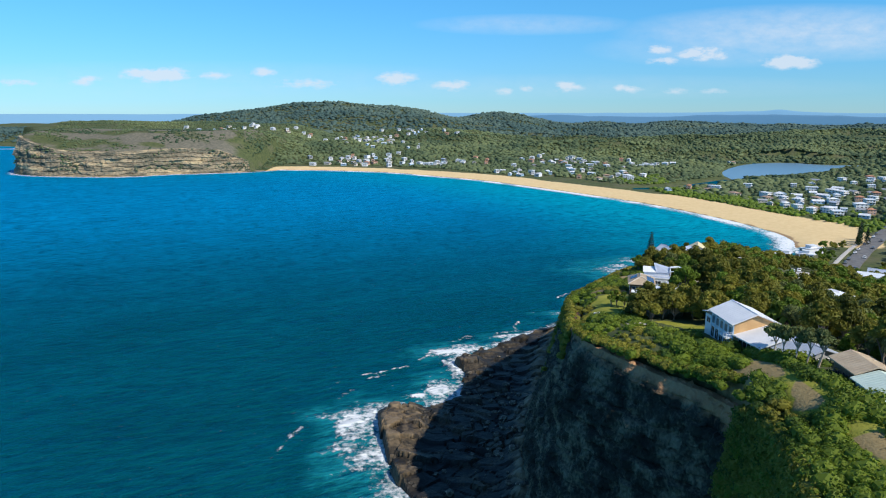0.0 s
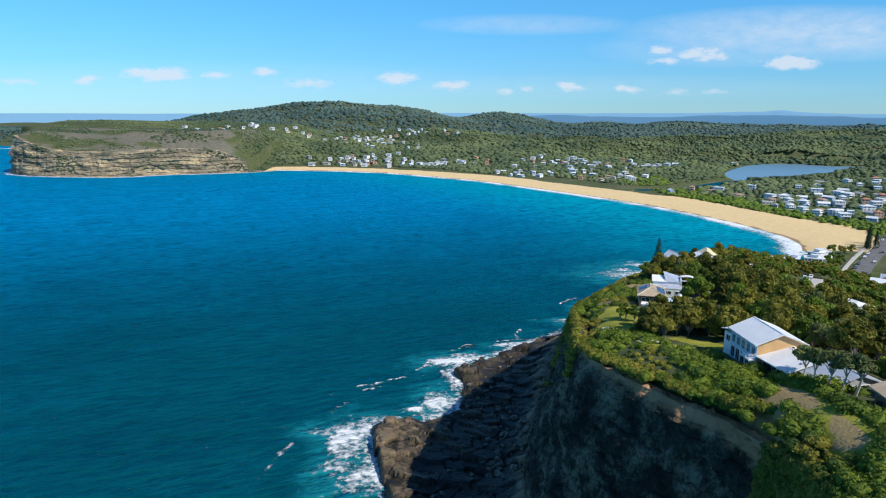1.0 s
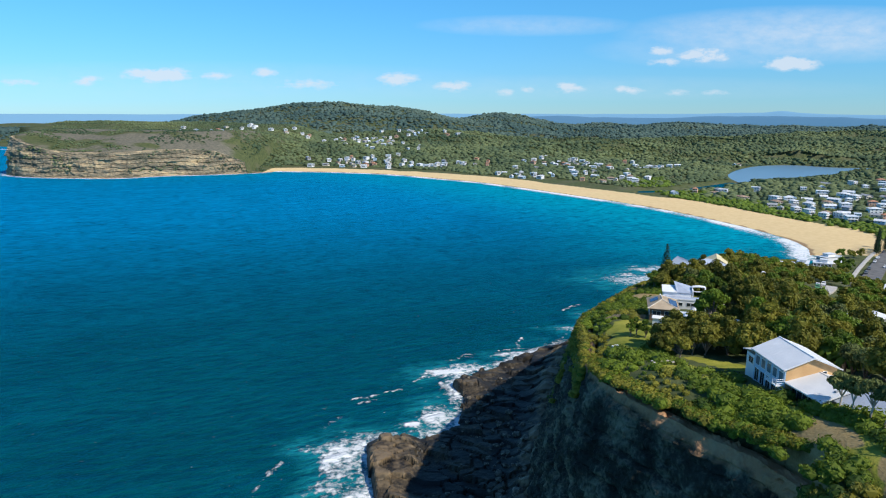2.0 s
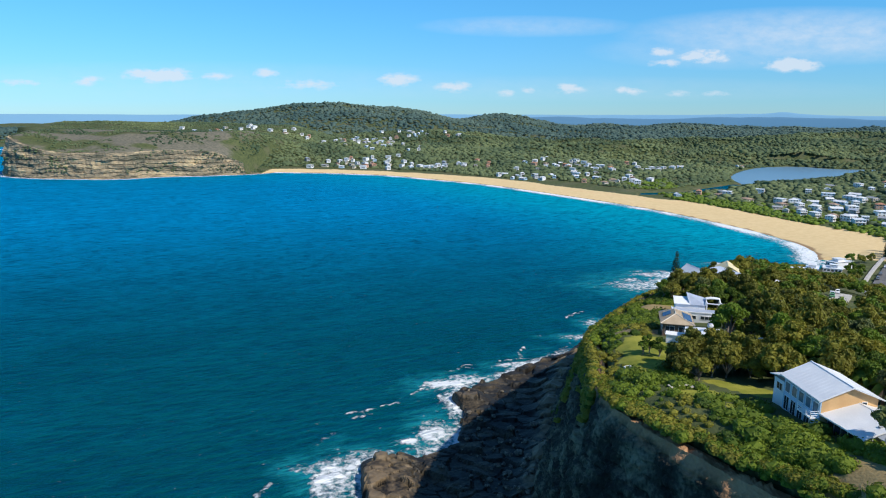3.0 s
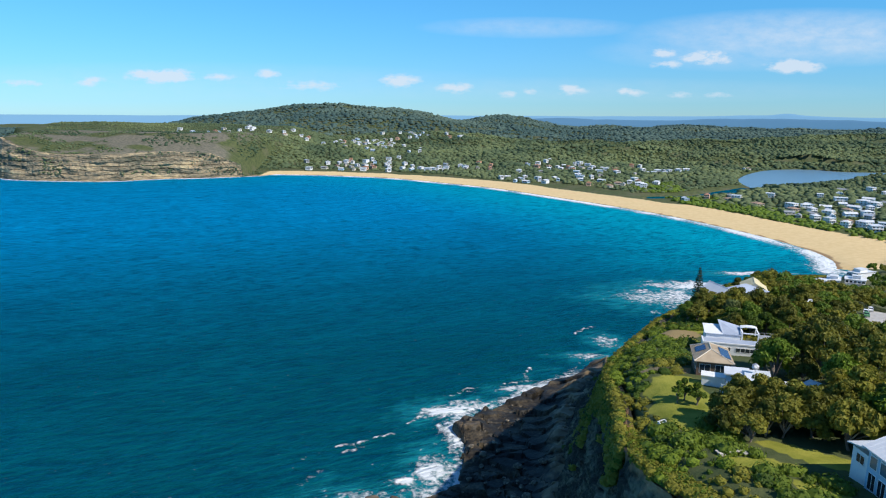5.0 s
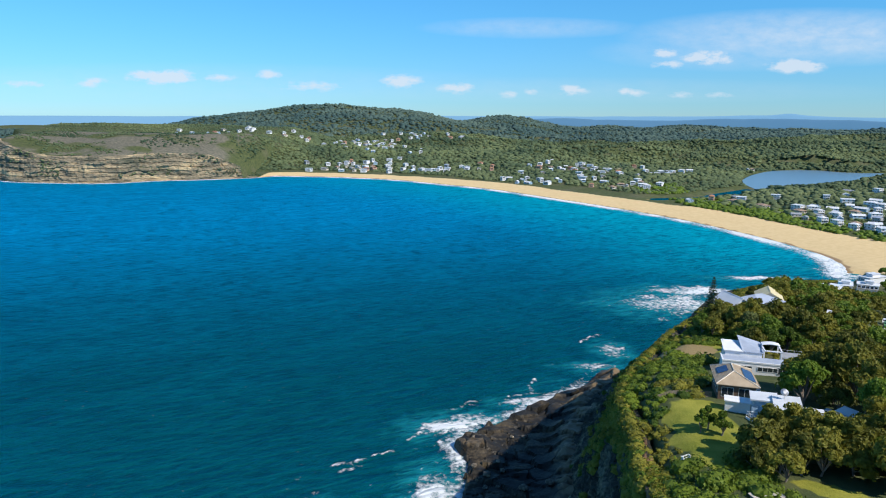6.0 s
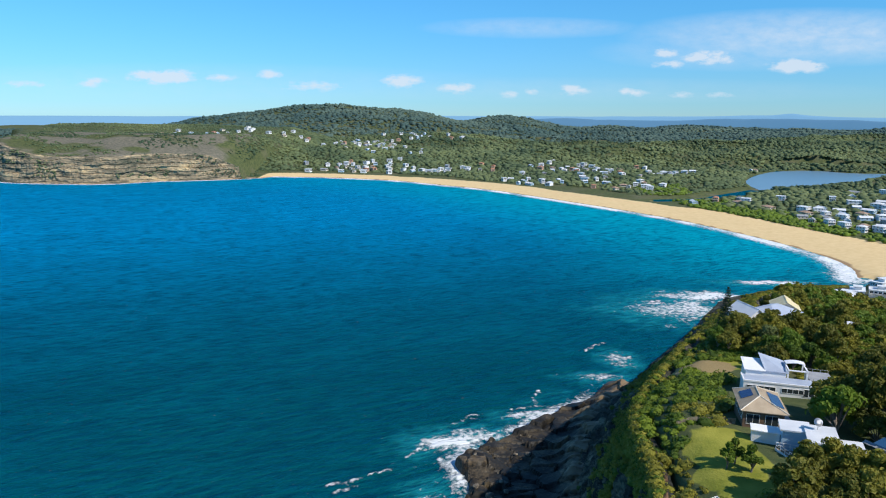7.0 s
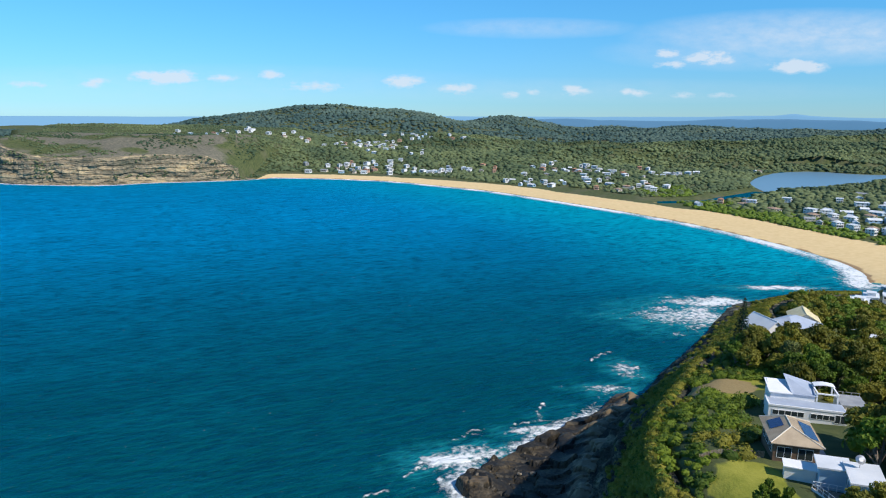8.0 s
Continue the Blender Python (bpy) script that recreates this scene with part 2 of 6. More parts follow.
M_WALL_PINK = mat("salmon render", [(0.6, 0.36, 0.25), (0.68, 0.44, 0.32)], rough=0.8, scale=0.4, fine=6, bump=0.1)
M_TIMBER = mat("weathered timber", [(0.22, 0.17, 0.12), (0.36, 0.29, 0.22)], rough=0.8, scale=1, fine=14, bump=0.3, stretch=(0.3, 3, 3), per_piece=0.2)
M_GLASS = plain_glass("dark window glass", (0.02, 0.03, 0.04))
M_GLASS_BLUE = plain_glass("blue-tinted glass", (0.08, 0.16, 0.22))
M_SOLAR = mat("solar cells", [(0.02, 0.045, 0.12), (0.03, 0.06, 0.16)], rough=0.25, scale=2, fine=20, bump=0.0, spec=0.6)
M_METAL = mat("galvanised metal", [(0.5, 0.5, 0.5), (0.6, 0.6, 0.6)], rough=0.4, metal=0.8, scale=3, fine=20, bump=0.05)
M_ASPHALT = mat("asphalt", [(0.10, 0.10, 0.10), (0.17, 0.165, 0.16)], rough=0.9, scale=0.3, fine=8, bump=0.2)
M_CONCRETE = mat("concrete", [(0.38, 0.36, 0.33), (0.5, 0.48, 0.45)], rough=0.85, scale=0.5, fine=8, bump=0.2)
M_CAR_WHITE = mat("white car paint", [(0.75, 0.75, 0.75), (0.8, 0.8, 0.8)], rough=0.25, bump=0.0)
M_CAR_GREY = mat("grey car paint", [(0.16, 0.17, 0.18), (0.2, 0.21, 0.22)], rough=0.25, bump=0.0)
M_CAR_GREEN = mat("green skip paint", [(0.08, 0.22, 0.10), (0.11, 0.28, 0.13)], rough=0.5, bump=0.0)
M_RUBBER = mat("black rubber", [(0.02, 0.02, 0.02), (0.03, 0.03, 0.03)], rough=0.8)


def ground_mat():
    """Soil and leaf litter, with sand and mown grass where the sheet's masks say so, and bare rock on the steepest ground."""
    m = bpy.data.materials.new("ground cover")
    m.use_nodes = True
    nt = m.node_tree
    p = nt.nodes["Principled BSDF"]
    p.inputs["Roughness"].default_value, p.inputs["Specular IOR Level"].default_value = 0.95, 0.15
    geo = nt.nodes.new("ShaderNodeNewGeometry")

    def noise_of(scale, detail=4):
        n = nt.nodes.new("ShaderNodeTexNoise")
        n.inputs["Scale"].default_value, n.inputs["Detail"].default_value = scale, detail
        nt.links.new(geo.outputs["Position"], n.inputs["Vector"])
        return n.outputs[0]

    def blend(a, b, f):
        n = nt.nodes.new("ShaderNodeMixRGB")
        for i, v in ((0, f), (1, a), (2, b)):
            if isinstance(v, tuple):
                n.inputs[i].default_value = (*v, 1)
            else:
                nt.links.new(v, n.inputs[i])
        return n.outputs[0]

    def sharpen(v, lo, hi):
        n = nt.nodes.new("ShaderNodeMapRange")
        n.inputs[1].default_value, n.inputs[2].default_value = lo, hi
        nt.links.new(v, n.inputs[0])
        return n.outputs[0]

    def masked(name, wobble):
        a = nt.nodes.new("ShaderNodeAttribute")
        a.attribute_name = name
        s = nt.nodes.new("ShaderNodeMath")
        s.operation = "MULTIPLY_ADD"
        nt.links.new(wobble, s.inputs[0])
        s.inputs[1].default_value = 0.5
        nt.links.new(a.outputs["Fac"], s.inputs[2])
        return sharpen(s.outputs[0], 0.65, 0.85)
    big, mid, small = noise_of(0.03), noise_of(0.25), noise_of(2.5)
    forest = blend((0.055, 0.075, 0.03), (0.10, 0.115, 0.045), sharpen(mid, 0.35, 0.65))
    heath = blend(forest, (0.12, 0.115, 0.07), sharpen(big, 0.5, 0.75))
    grass = blend((0.17, 0.19, 0.025), (0.30, 0.29, 0.05), sharpen(mid, 0.35, 0.65))
    dry = blend((0.26, 0.19, 0.085), (0.33, 0.25, 0.12), sharpen(small, 0.3, 0.7))
    sand = blend((0.64, 0.47, 0.24), (0.71, 0.54, 0.29), sharpen(mid, 0.3, 0.7))
    col = blend(heath, grass, masked("grass", mid))
    col = blend(col, blend((0.10, 0.098, 0.075), (0.19, 0.175, 0.13), sharpen(mid, 0.3, 0.7)), masked("heath", big))
    col = blend(col, dry, masked("dry", mid))
    col = blend(col, sand, masked("sand", mid))
    col = blend(col, blend(sand, (0.33, 0.22, 0.12), sharpen(mid, 0.0, 0.1)), masked("wet", big))
    nt.links.new(col, p.inputs["Base Color"])
    bp = nt.nodes.new("ShaderNodeBump")
    bp.inputs["Strength"].default_value, bp.inputs["Distance"].default_value = 0.5, 0.25
    nt.links.new(small, bp.inputs["Height"])
    nt.links.new(bp.outputs[0], p.inputs["Normal"])
    return m


def water_mat():
    """Sea water: body colour by depth over sand, far sky reflection and trough shade painted in, wind ripples and swell
    as relief, foam where waves break.
    """
    m = bpy.data.materials.new("sea water")
    m.use_nodes = True
    nt = m.node_tree
    p = nt.nodes["Principled BSDF"]
    geo = nt.nodes.new("ShaderNodeNewGeometry")

    def attr(name):
        a = nt.nodes.new("ShaderNodeAttribute")
        a.attribute_name = name
        return a.outputs["Fac"]

    def noise_of(scale, detail, stretch=(1, 1, 1), turn=0.0, rough=0.5):
        mp = nt.nodes.new("ShaderNodeMapping")
        mp.vector_type = "TEXTURE"
        mp.inputs["Scale"].default_value = tuple(1 / v for v in stretch)
        mp.inputs["Rotation"].default_value = (0, 0, turn)
        nt.links.new(geo.outputs["Position"], mp.inputs[0])
        n = nt.nodes.new("ShaderNodeTexNoise")
        n.inputs["Scale"].default_value, n.inputs["Detail"].default_value = scale, detail
        n.inputs["Roughness"].default_value = rough
        nt.links.new(mp.outputs[0], n.inputs["Vector"])
        return n.outputs[0]

    def calc(op, a, b, c=None):
        n = nt.nodes.new("ShaderNodeMath")
        n.operation = op
        for i, v in enumerate((a, b, c)):
            if v is None:
                continue
            if isinstance(v, (int, float)):
                n.inputs[i].default_value = v
            else:
                nt.links.new(v, n.inputs[i])
        return n.outputs[0]

    def blend(a, b, f):
        n = nt.nodes.new("ShaderNodeMixRGB")
        for i, v in ((0, f), (1, a), (2, b)):
            if isinstance(v, tuple):
                n.inputs[i].default_value = (*v, 1)
            else:
                nt.links.new(v, n.inputs[i])
        return n.outputs[0]

    def sharpen(v, lo, hi):
        n = nt.nodes.new("ShaderNodeMapRange")
        n.inputs[1].default_value, n.inputs[2].default_value = lo, hi
        nt.links.new(v, n.inputs[0])
        return n.outputs[0]
    patch = noise_of(0.012, 3, (1, 2.2, 1), 0.42)
    swell = noise_of(0.045, 3, (0.6, 1.8, 1), 0.42)
    chop = noise_of(0.26, 3, (0.42, 1.5, 1), 0.42, 0.55)
    ripple = noise_of(0.85, 4, (0.45, 1.4, 1), 0.55, 0.62)
    lace = noise_of(0.45, 8, (1, 1, 1), 0.0, 0.72)
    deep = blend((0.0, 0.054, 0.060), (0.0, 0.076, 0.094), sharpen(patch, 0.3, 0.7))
    # bluer far water: the sky mirrored at grazing angles, put into the colour
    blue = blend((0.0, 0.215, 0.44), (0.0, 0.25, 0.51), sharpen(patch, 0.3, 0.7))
    body = blend(deep, blue, attr("far_sky_blue"))
    body = blend(body, (0.0, 0.36, 0.46), attr("shallow"))
    body = blend(body, (0.01, 0.24, 0.27), sharpen(calc("MULTIPLY_ADD", lace, 0.7, attr("churn")), 0.55, 1.25))
    foam = calc("MULTIPLY_ADD", lace, 2.2, attr("foam"))
    foam = sharpen(foam, 1.42, 1.78)
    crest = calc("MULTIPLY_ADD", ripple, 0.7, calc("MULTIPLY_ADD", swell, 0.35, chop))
    # wave troughs are painted darker, shade between crests put into the colour
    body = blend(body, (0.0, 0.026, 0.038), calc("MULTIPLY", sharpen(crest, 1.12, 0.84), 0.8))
    col = blend(body, (0.78, 0.82, 0.84), foam)
    nt.nodes.remove(p)
    under, gloss, fres, mixs = (nt.nodes.new("ShaderNode" + k) for k in ("BsdfDiffuse", "BsdfGlossy", "Fresnel", "MixShader"))
    nt.links.new(col, under.inputs["Color"])
    gloss.inputs["Color"].default_value = (0.04, 0.55, 0.85, 1)
    gloss.inputs["Roughness"].default_value = 0.32
    fres.inputs["IOR"].default_value = 1.33
    nt.links.new(calc("MULTIPLY", calc("MULTIPLY", fres.outputs[0], 0.55), calc("SUBTRACT", 1.0, foam)), mixs.inputs[0])
    nt.links.new(under.outputs[0], mixs.inputs[1])
    nt.links.new(gloss.outputs[0], mixs.inputs[2])
    nt.links.new(mixs.outputs[0], nt.nodes["Material Output"].inputs[0])
    h = calc("MULTIPLY_ADD", swell, 1.6, calc("MULTIPLY_ADD", chop, 1.7, calc("MULTIPLY", ripple, 0.8)))
    h = calc("MULTIPLY_ADD", foam, 0.3, h)
    bp = nt.nodes.new("ShaderNodeBump")
    bp.inputs["Strength"].default_value, bp.inputs["Distance"].default_value = 1.0, 1.2
    nt.links.new(h, bp.inputs["Height"])
    for n in (under, gloss, fres):
        nt.links.new(bp.outputs[0], n.inputs["Normal"])
    return m


M_GROUND, M_WATER = ground_mat(), water_mat()


M_LAKE = plain_glass("calm lake water", (0.14, 0.25, 0.34))
M_LAKE.node_tree.nodes["Principled BSDF"].inputs["Roughness"].default_value = 0.3
M_LAKE.node_tree.nodes["Principled BSDF"].inputs["Specular IOR Level"].default_value = 0.5

# ---------------------------------------------------------------- numeric helpers
def vnoise(x, y, seed=0):
    """Smooth value noise of period-free lattice points, 0 to 1."""
    xi, yi = np.floor(x).astype(np.int64), np.floor(y).astype(np.int64)
    fx, fy = x - xi, y - yi
    fx, fy = fx * fx * (3 - 2 * fx), fy * fy * (3 - 2 * fy)

    def rnd(a, b):
        k = (a * 374761393 + b * 668265263 + seed * 1442695041) & 0x7FFFFFFF
        k = ((k ^ (k >> 13)) * 1274126177) & 0x7FFFFFFF
        return ((k ^ (k >> 16)) & 0xFFFF) / 65535.0
    a, b, c, d = rnd(xi, yi), rnd(xi + 1, yi), rnd(xi, yi + 1), rnd(xi + 1, yi + 1)
    return (a * (1 - fx) + b * fx) * (1 - fy) + (c * (1 - fx) + d * fx) * fy


def fbm(x, y, octaves=4, seed=0):
    out, amp, total = 0, 1.0, 0
    for k in range(octaves):
        out = out + amp * vnoise(x * 2 ** k, y * 2 ** k, seed + k)
        total += amp
        amp *= 0.5
    return out / total


def step(a, b, v):
    t = np.clip((v - a) / (b - a), 0, 1)
    return t * t * (3 - 2 * t)


def inside(x, y, poly):
    """Signed distance to a closed outline, positive inside."""
    x, y = np.asarray(x, float), np.asarray(y, float)
    best, odd = np.full(x.shape, 1e18), np.zeros(x.shape, bool)
    for (ax, ay), (bx, by) in zip(poly, poly[1:] + poly[:1]):
        ex, ey = bx - ax, by - ay
        t = np.clip(((x - ax) * ex + (y - ay) * ey) / (ex * ex + ey * ey), 0, 1)
        best = np.minimum(best, (x - ax - t * ex) ** 2 + (y - ay - t * ey) ** 2)
        if ay != by:
            odd ^= ((ay > y) != (by > y)) & (x < ex * (y - ay) / ey + ax)
    return np.where(odd, 1, -1) * np.sqrt(best)


def rounded(points, times=2):
    """An open line with its corners cut, to curve like a coast."""
    for _ in range(times):
        out = [points[0]]
        for a, b in zip(points, points[1:]):
            out += [tuple(0.75 * p + 0.25 * q for p, q in zip(a, b)), tuple(0.25 * p + 0.75 * q for p, q in zip(a, b))]
        points = out + [points[-1]]
    return points


def mesh_of(name, verts, faces, material, smooth=False, attrs=None):
    me = bpy.data.meshes.new(name)
    verts, faces = np.asarray(verts, np.float32), np.asarray(faces, np.int32)
    k = faces.shape[1]
    me.vertices.add(len(verts))
    me.vertices.foreach_set("co", verts.ravel())
    me.loops.add(faces.size)
    me.loops.foreach_set("vertex_index", faces.ravel())
    me.polygons.add(len(faces))
    me.polygons.foreach_set("loop_start", np.arange(0, faces.size, k, dtype=np.int32))
    me.polygons.foreach_set("use_smooth", np.full(len(faces), smooth))
    for key, values in (attrs or {}).items():
        me.attributes.new(key, "FLOAT", "POINT").data.foreach_set("value", np.asarray(values, np.float32).ravel())
    me.materials.append(material)
    me.update(calc_edges=True)
    me.validate()
    return me


def grid_faces(nx, ny):
    i = (np.arange(ny - 1)[:, None] * nx + np.arange(nx - 1)[None, :]).ravel()
    return np.stack([i, i + 1, i + 1 + nx, i + nx], 1)


def ladder(*runs):
    """Grid lines: runs of (from, to, spacing), joined."""
    out = []
    for a, b, s in runs:
        out += list(np.linspace(a, b, max(2, int(round((b - a) / s)) + 1))[:-1])
    return np.array(out + [runs[-1][1]])


# ---------------------------------------------------------------- plan of the coast
BEACH = rounded([(-300, 1122), (-201, 1113), (-101, 1076), (-38, 1022), (43, 955), (113, 858), (170, 778), (215, 704), (244, 630),
                 (264, 562), (266, 510), (248, 472)])
FAR_HEAD = rounded([(-1230, 1830), (-1000, 1500), (-800, 1200), (-735, 1080), (-711, 1030), (-652, 997), (-587, 988), (-505, 985),
                    (-457, 1031), (-392, 1053), (-329, 1086), (-300, 1122)], 1)
NEAR_FOOT = [(248, 472), (195, 458), (146, 427), (112, 374), (83, 332), (60, 296), (43, 273), (35, 250), (30, 225), (26, 205), (21, 188),
             (18, 172), (17, 155), (17, 137), (21, 120), (27, 106), (32, 97), (35, 90), (34, 80), (30, 67), (25, 54), (22, 40), (22, 0)]
COAST = [(-5000, 2600), (-1600, 1950)] + FAR_HEAD + BEACH[1:] + NEAR_FOOT[1:] + [(90, -150), (200, -600), (5000, -600), (5000, 5200), (-5000, 5200)]
# cliff-top line of the near headland: x, y, height
NEAR_TOP = rounded([(215, 425, 8), (160, 392, 14), (128, 348, 22), (112, 309, 29), (99, 287, 33.5), (83, 266, 36.5), (65, 245, 39), (53, 225, 40), (43.5, 208, 41.5), (37, 195, 43), (33, 182, 45),
                    (31, 170, 47), (29.5, 158, 48.5), (27, 147, 49.5), (25.5, 137, 50.3), (27.5, 129, 50.8), (30.5, 121.5, 51.2), (34, 115, 51.5), (38, 108, 51.6), (41.5, 103.5, 51.8),
                    (43, 98.5, 52.3), (43, 92, 53.5), (43.8, 86, 55), (43.5, 77, 57), (41, 67, 58), (36, 54, 58.5), (32, 40, 59), (30, 0, 60)], 1)
TOP_PLAN = [(x, y) for x, y, z in NEAR_TOP] + [(70, -700), (900, -700), (900, 500), (255, 470)]
LAKE = rounded([(409, 968), (430, 1080), (500, 1203), (578, 1300), (664, 1330), (700, 1262), (790, 1262), (1000, 1200), (900, 1110), (700, 1120),
                (560, 1060), (470, 990), (409, 968)], 1)[:-1]
LAGOON = [(228, 842), (262, 846), (284, 850), (330, 880), (409, 968), (400, 985), (330, 920), (296, 884), (232, 868)]
HILLS = [  # x, y, reach across, reach along, height
    (-520, 2600, 440, 500, 106), (-900, 2500, 170, 300, 36), (-1300, 1900, 480, 330, 36), (-900, 1620, 420, 230, 46), (-560, 1330, 330, 260, 30),
    (-180, 1800, 330, 300, 24), (-120, 2500, 250, 400, 26), (200, 2850, 150, 380, 50), (900, 2900, 700, 300, 22), (2200, 2300, 600, 600, 26),
    (150, 1500, 280, 240, 16), (760, 1800, 200, 200, 16), (1150, 1750, 240, 220, 24), (560, 800, 130, 60, 7), (1000, 880, 260, 260, 40),
    (420, 300, 200, 190, 26), (520, 130, 260, 300, 42),
]


def top_height(x, y):
    """The headland's plateau: highest at the southern cliff, falling north and inland."""
    along = np.interp(y, [0, 60, 90, 108, 128, 150, 172, 190, 220, 260, 300, 350, 420, 470], [63, 62, 60, 56, 54, 51.3, 49.6, 46.8, 43.2, 39.8, 35, 26, 12, 4])
    east = np.maximum(0, x - np.interp(y, [60, 150, 220, 300, 420], [68, 72, 76, 108, 150]))
    return np.maximum(along - 0.19 * east + 0.0002 * east * east * (east < 400), 6.0)


def height(x, y):
    x, y = np.asarray(x, float), np.asarray(y, float)
    d = inside(x, y, COAST)
    inland = 3.2 + 4 * step(60, 260, d) + 10 * step(300, 1400, d) + 12 * step(900, 2600, d)
    for hx, hy, rx, ry, top in HILLS:
        inland = inland + top * np.exp(-((x - hx) / rx) ** 2 - ((y - hy) / ry) ** 2)
    spur = 1 - np.abs(2 * fbm(x / 420 + 3.1, y / 330, 3, 3) - 1) * 1.7
    fold = 1 - np.abs(2 * fbm(x / 170, y / 150 + 7.7, 3, 14) - 1) * 1.7
    inland = inland + step(130, 600, d) * ((spur - 0.55) * 30 + (fold - 0.55) * 11) * (1 - 0.45 * step(1900, 2300, y))
    bluff = 11 * np.exp(-((x + 25) / 48) ** 2 - ((y - 1105) / 38) ** 2)
    inland = inland + bluff
    # the far headland: a sloping shoulder above its cliff
    head = step(-300, -400, x) * step(1900, 1500, y)
    shoulder = far_top(x) + (0.20 + 0.06 * step(-620, -480, x)) * np.clip(d - 12, 0, 260) + 7 * (fbm(x / 45, y / 45, 3, 8) - 0.5) * step(12, 50, d)
    cap = np.interp(y, [1100, 1200, 1400, 1650, 1900], [65, 66, 57, 79, 84]) + 8 * (fbm(x / 120, y / 90, 3, 6) - 0.5)
    inland = inland * (1 - head) + np.minimum(shoulder, cap) * head
    z = np.where(d > 0, np.clip(d / 44, 0, 1) ** 0.8 * 3.6 + (inland - 2.6) * step(42, 190, d), np.maximum(d * 0.12, -4))
    cut = step(9, 13, d)
    z = np.where(head > 0.5, -4 + (inland + 4) * cut, z)
    # near headland and the land behind it
    t = inside(x, y, TOP_PLAN)
    near = step(560, 430, y) * step(420, 200, x) * step(0, 8, d)
    plateau = top_height(x, y) - (3.0 - 0.6 * step(100, 120, y)) * step(9, 1, t) + 0.9 * (fbm(x / 22, y / 22, 3, 5) - 0.5)
    z = z * (1 - near) + near * plateau
    z = np.where((y < 480) & (x < 260), np.where(t > 0, -5 + (plateau + 5) * step(1.2, 2.8, t), np.where(d > 0, -5, np.maximum(-5, d * 0.1 - 1))), z)
    for pool, deep in ((LAKE, 5), (LAGOON, 3)):
        l = inside(x, y, pool)
        z = np.where(l > -60, np.minimum(z, 0.6 - np.minimum(l, 0) * 0.16 - deep * step(-2, 8, l)), z)
    return z


def far_top(x):
    return np.interp(x, [-900, -735, -700, -665, -625, -590, -505, -457, -392, -360, -335, -300], [58, 60, 59, 50, 41, 37, 38, 40, 37, 29, 15, 5])


def back_x(y):
    """Where the dune scrub begins behind the sand."""
    return np.interp(y, [440, 500, 545, 569, 593, 637, 679, 728, 778, 830, 860], [300, 322, 336, 333, 318, 305, 290, 273, 251, 236, 232])


# mown and dry grass on the headland, as ovals: x, y, half sizes, turn in degrees
LAWNS = [(40, 158, 5.4, 13.5, -13), (40.5, 131, 5.5, 2.2, -15), (50.5, 133.5, 8.5, 3.0, -43), (45.7, 122.8, 1.8, 5.5, 27), (50.5, 108, 1.5, 4, 5), (50.5, 96, 3.0, 8, -4), (50, 83, 3.4, 5, -8),
         (50, 70, 3.2, 6, -12), (47, 57, 3, 7, -15), (62, 213, 8, 4.5, 0), (57, 203, 3, 4, 0)]
DRY = [(53.5, 212.5, 10.5, 5.5, -4), (50.2, 98, 2.2, 6, -4), (45.6, 96, 2.6, 6, -4), (49.5, 84, 1.6, 4, -10), (49, 67, 2.4, 4, 0)]


def ovals(x, y, many):
    out = np.zeros(np.shape(x))
    for cx, cy, a, b, turn in many:
        c, s = math.cos(radians(turn)), math.sin(radians(turn))
        u, w = (x - cx) * c + (y - cy) * s, -(x - cx) * s + (y - cy) * c
        far_out = np.sqrt((u / a) ** 2 + (w / b) ** 2) + 0.9 * (fbm(np.asarray(x) / 4.5, np.asarray(y) / 4.5, 3, 37) - 0.5)
        out = np.maximum(out, 1 - step(0.8, 1.15, far_out))
    return out


gx = ladder((-5000, -1400, 90), (-1400, -760, 14), (-760, -280, 6), (-280, 10, 7), (10, 110, 1.3), (110, 460, 6), (460, 1000, 14), (1000, 5000, 90))
gy = ladder((-600, 30, 30), (30, 310, 1.7), (310, 560, 5), (560, 1180, 7), (1180, 2000, 16), (2000, 5000, 60))
X, Y = np.meshgrid(gx, gy)
Z = height(X, Y)
D = inside(X, Y, COAST)
NEARB = inside(X, Y, [(-320, 1190), (-320, 1000), (200, 480), (300, 455), (360, 540), (330, 660), (270, 780), (225, 880), (60, 1010), (-90, 1120), (-250, 1175)])
sand = step(-12, 8, NEARB) * step(-30, -5, D) * step(60, 46, D + 14 * (fbm(X / 30, Y / 30, 3, 12) - 0.5) - 60 * step(800, 700, Y) + 14 * step(60, -100, X))
sand = np.maximum(sand, step(14, 2, -inside(X, Y, LAGOON)) * step(900, 800, Y) * (Z > -0.2))
sand *= (Z > -3.5) * np.where(Y < 800, step(7, -3, X - back_x(Y) + 10 * (fbm(X / 14, Y / 14, 2, 13) - 0.5)), 1)
wet = step(-12, 8, NEARB) * step(6, 1, D) * (D > -20)
ground = tagged(new("ground", mesh_of("ground", np.stack([X, Y, Z], -1).reshape(-1, 3), grid_faces(len(gx), len(gy)), M_GROUND, True,
                {"sand": sand, "grass": ovals(X, Y, LAWNS), "dry": ovals(X, Y, DRY), "wet": wet, "heath": step(-320, -420, X) * step(1460, 1260, Y) * (0.3 + 0.7 * step(0.3, 0.6, fbm(X / 70, Y / 35, 4, 19)))})),
                "coastal land with sandy beach, grassy headland and wooded hills", "ground", kind="structure")

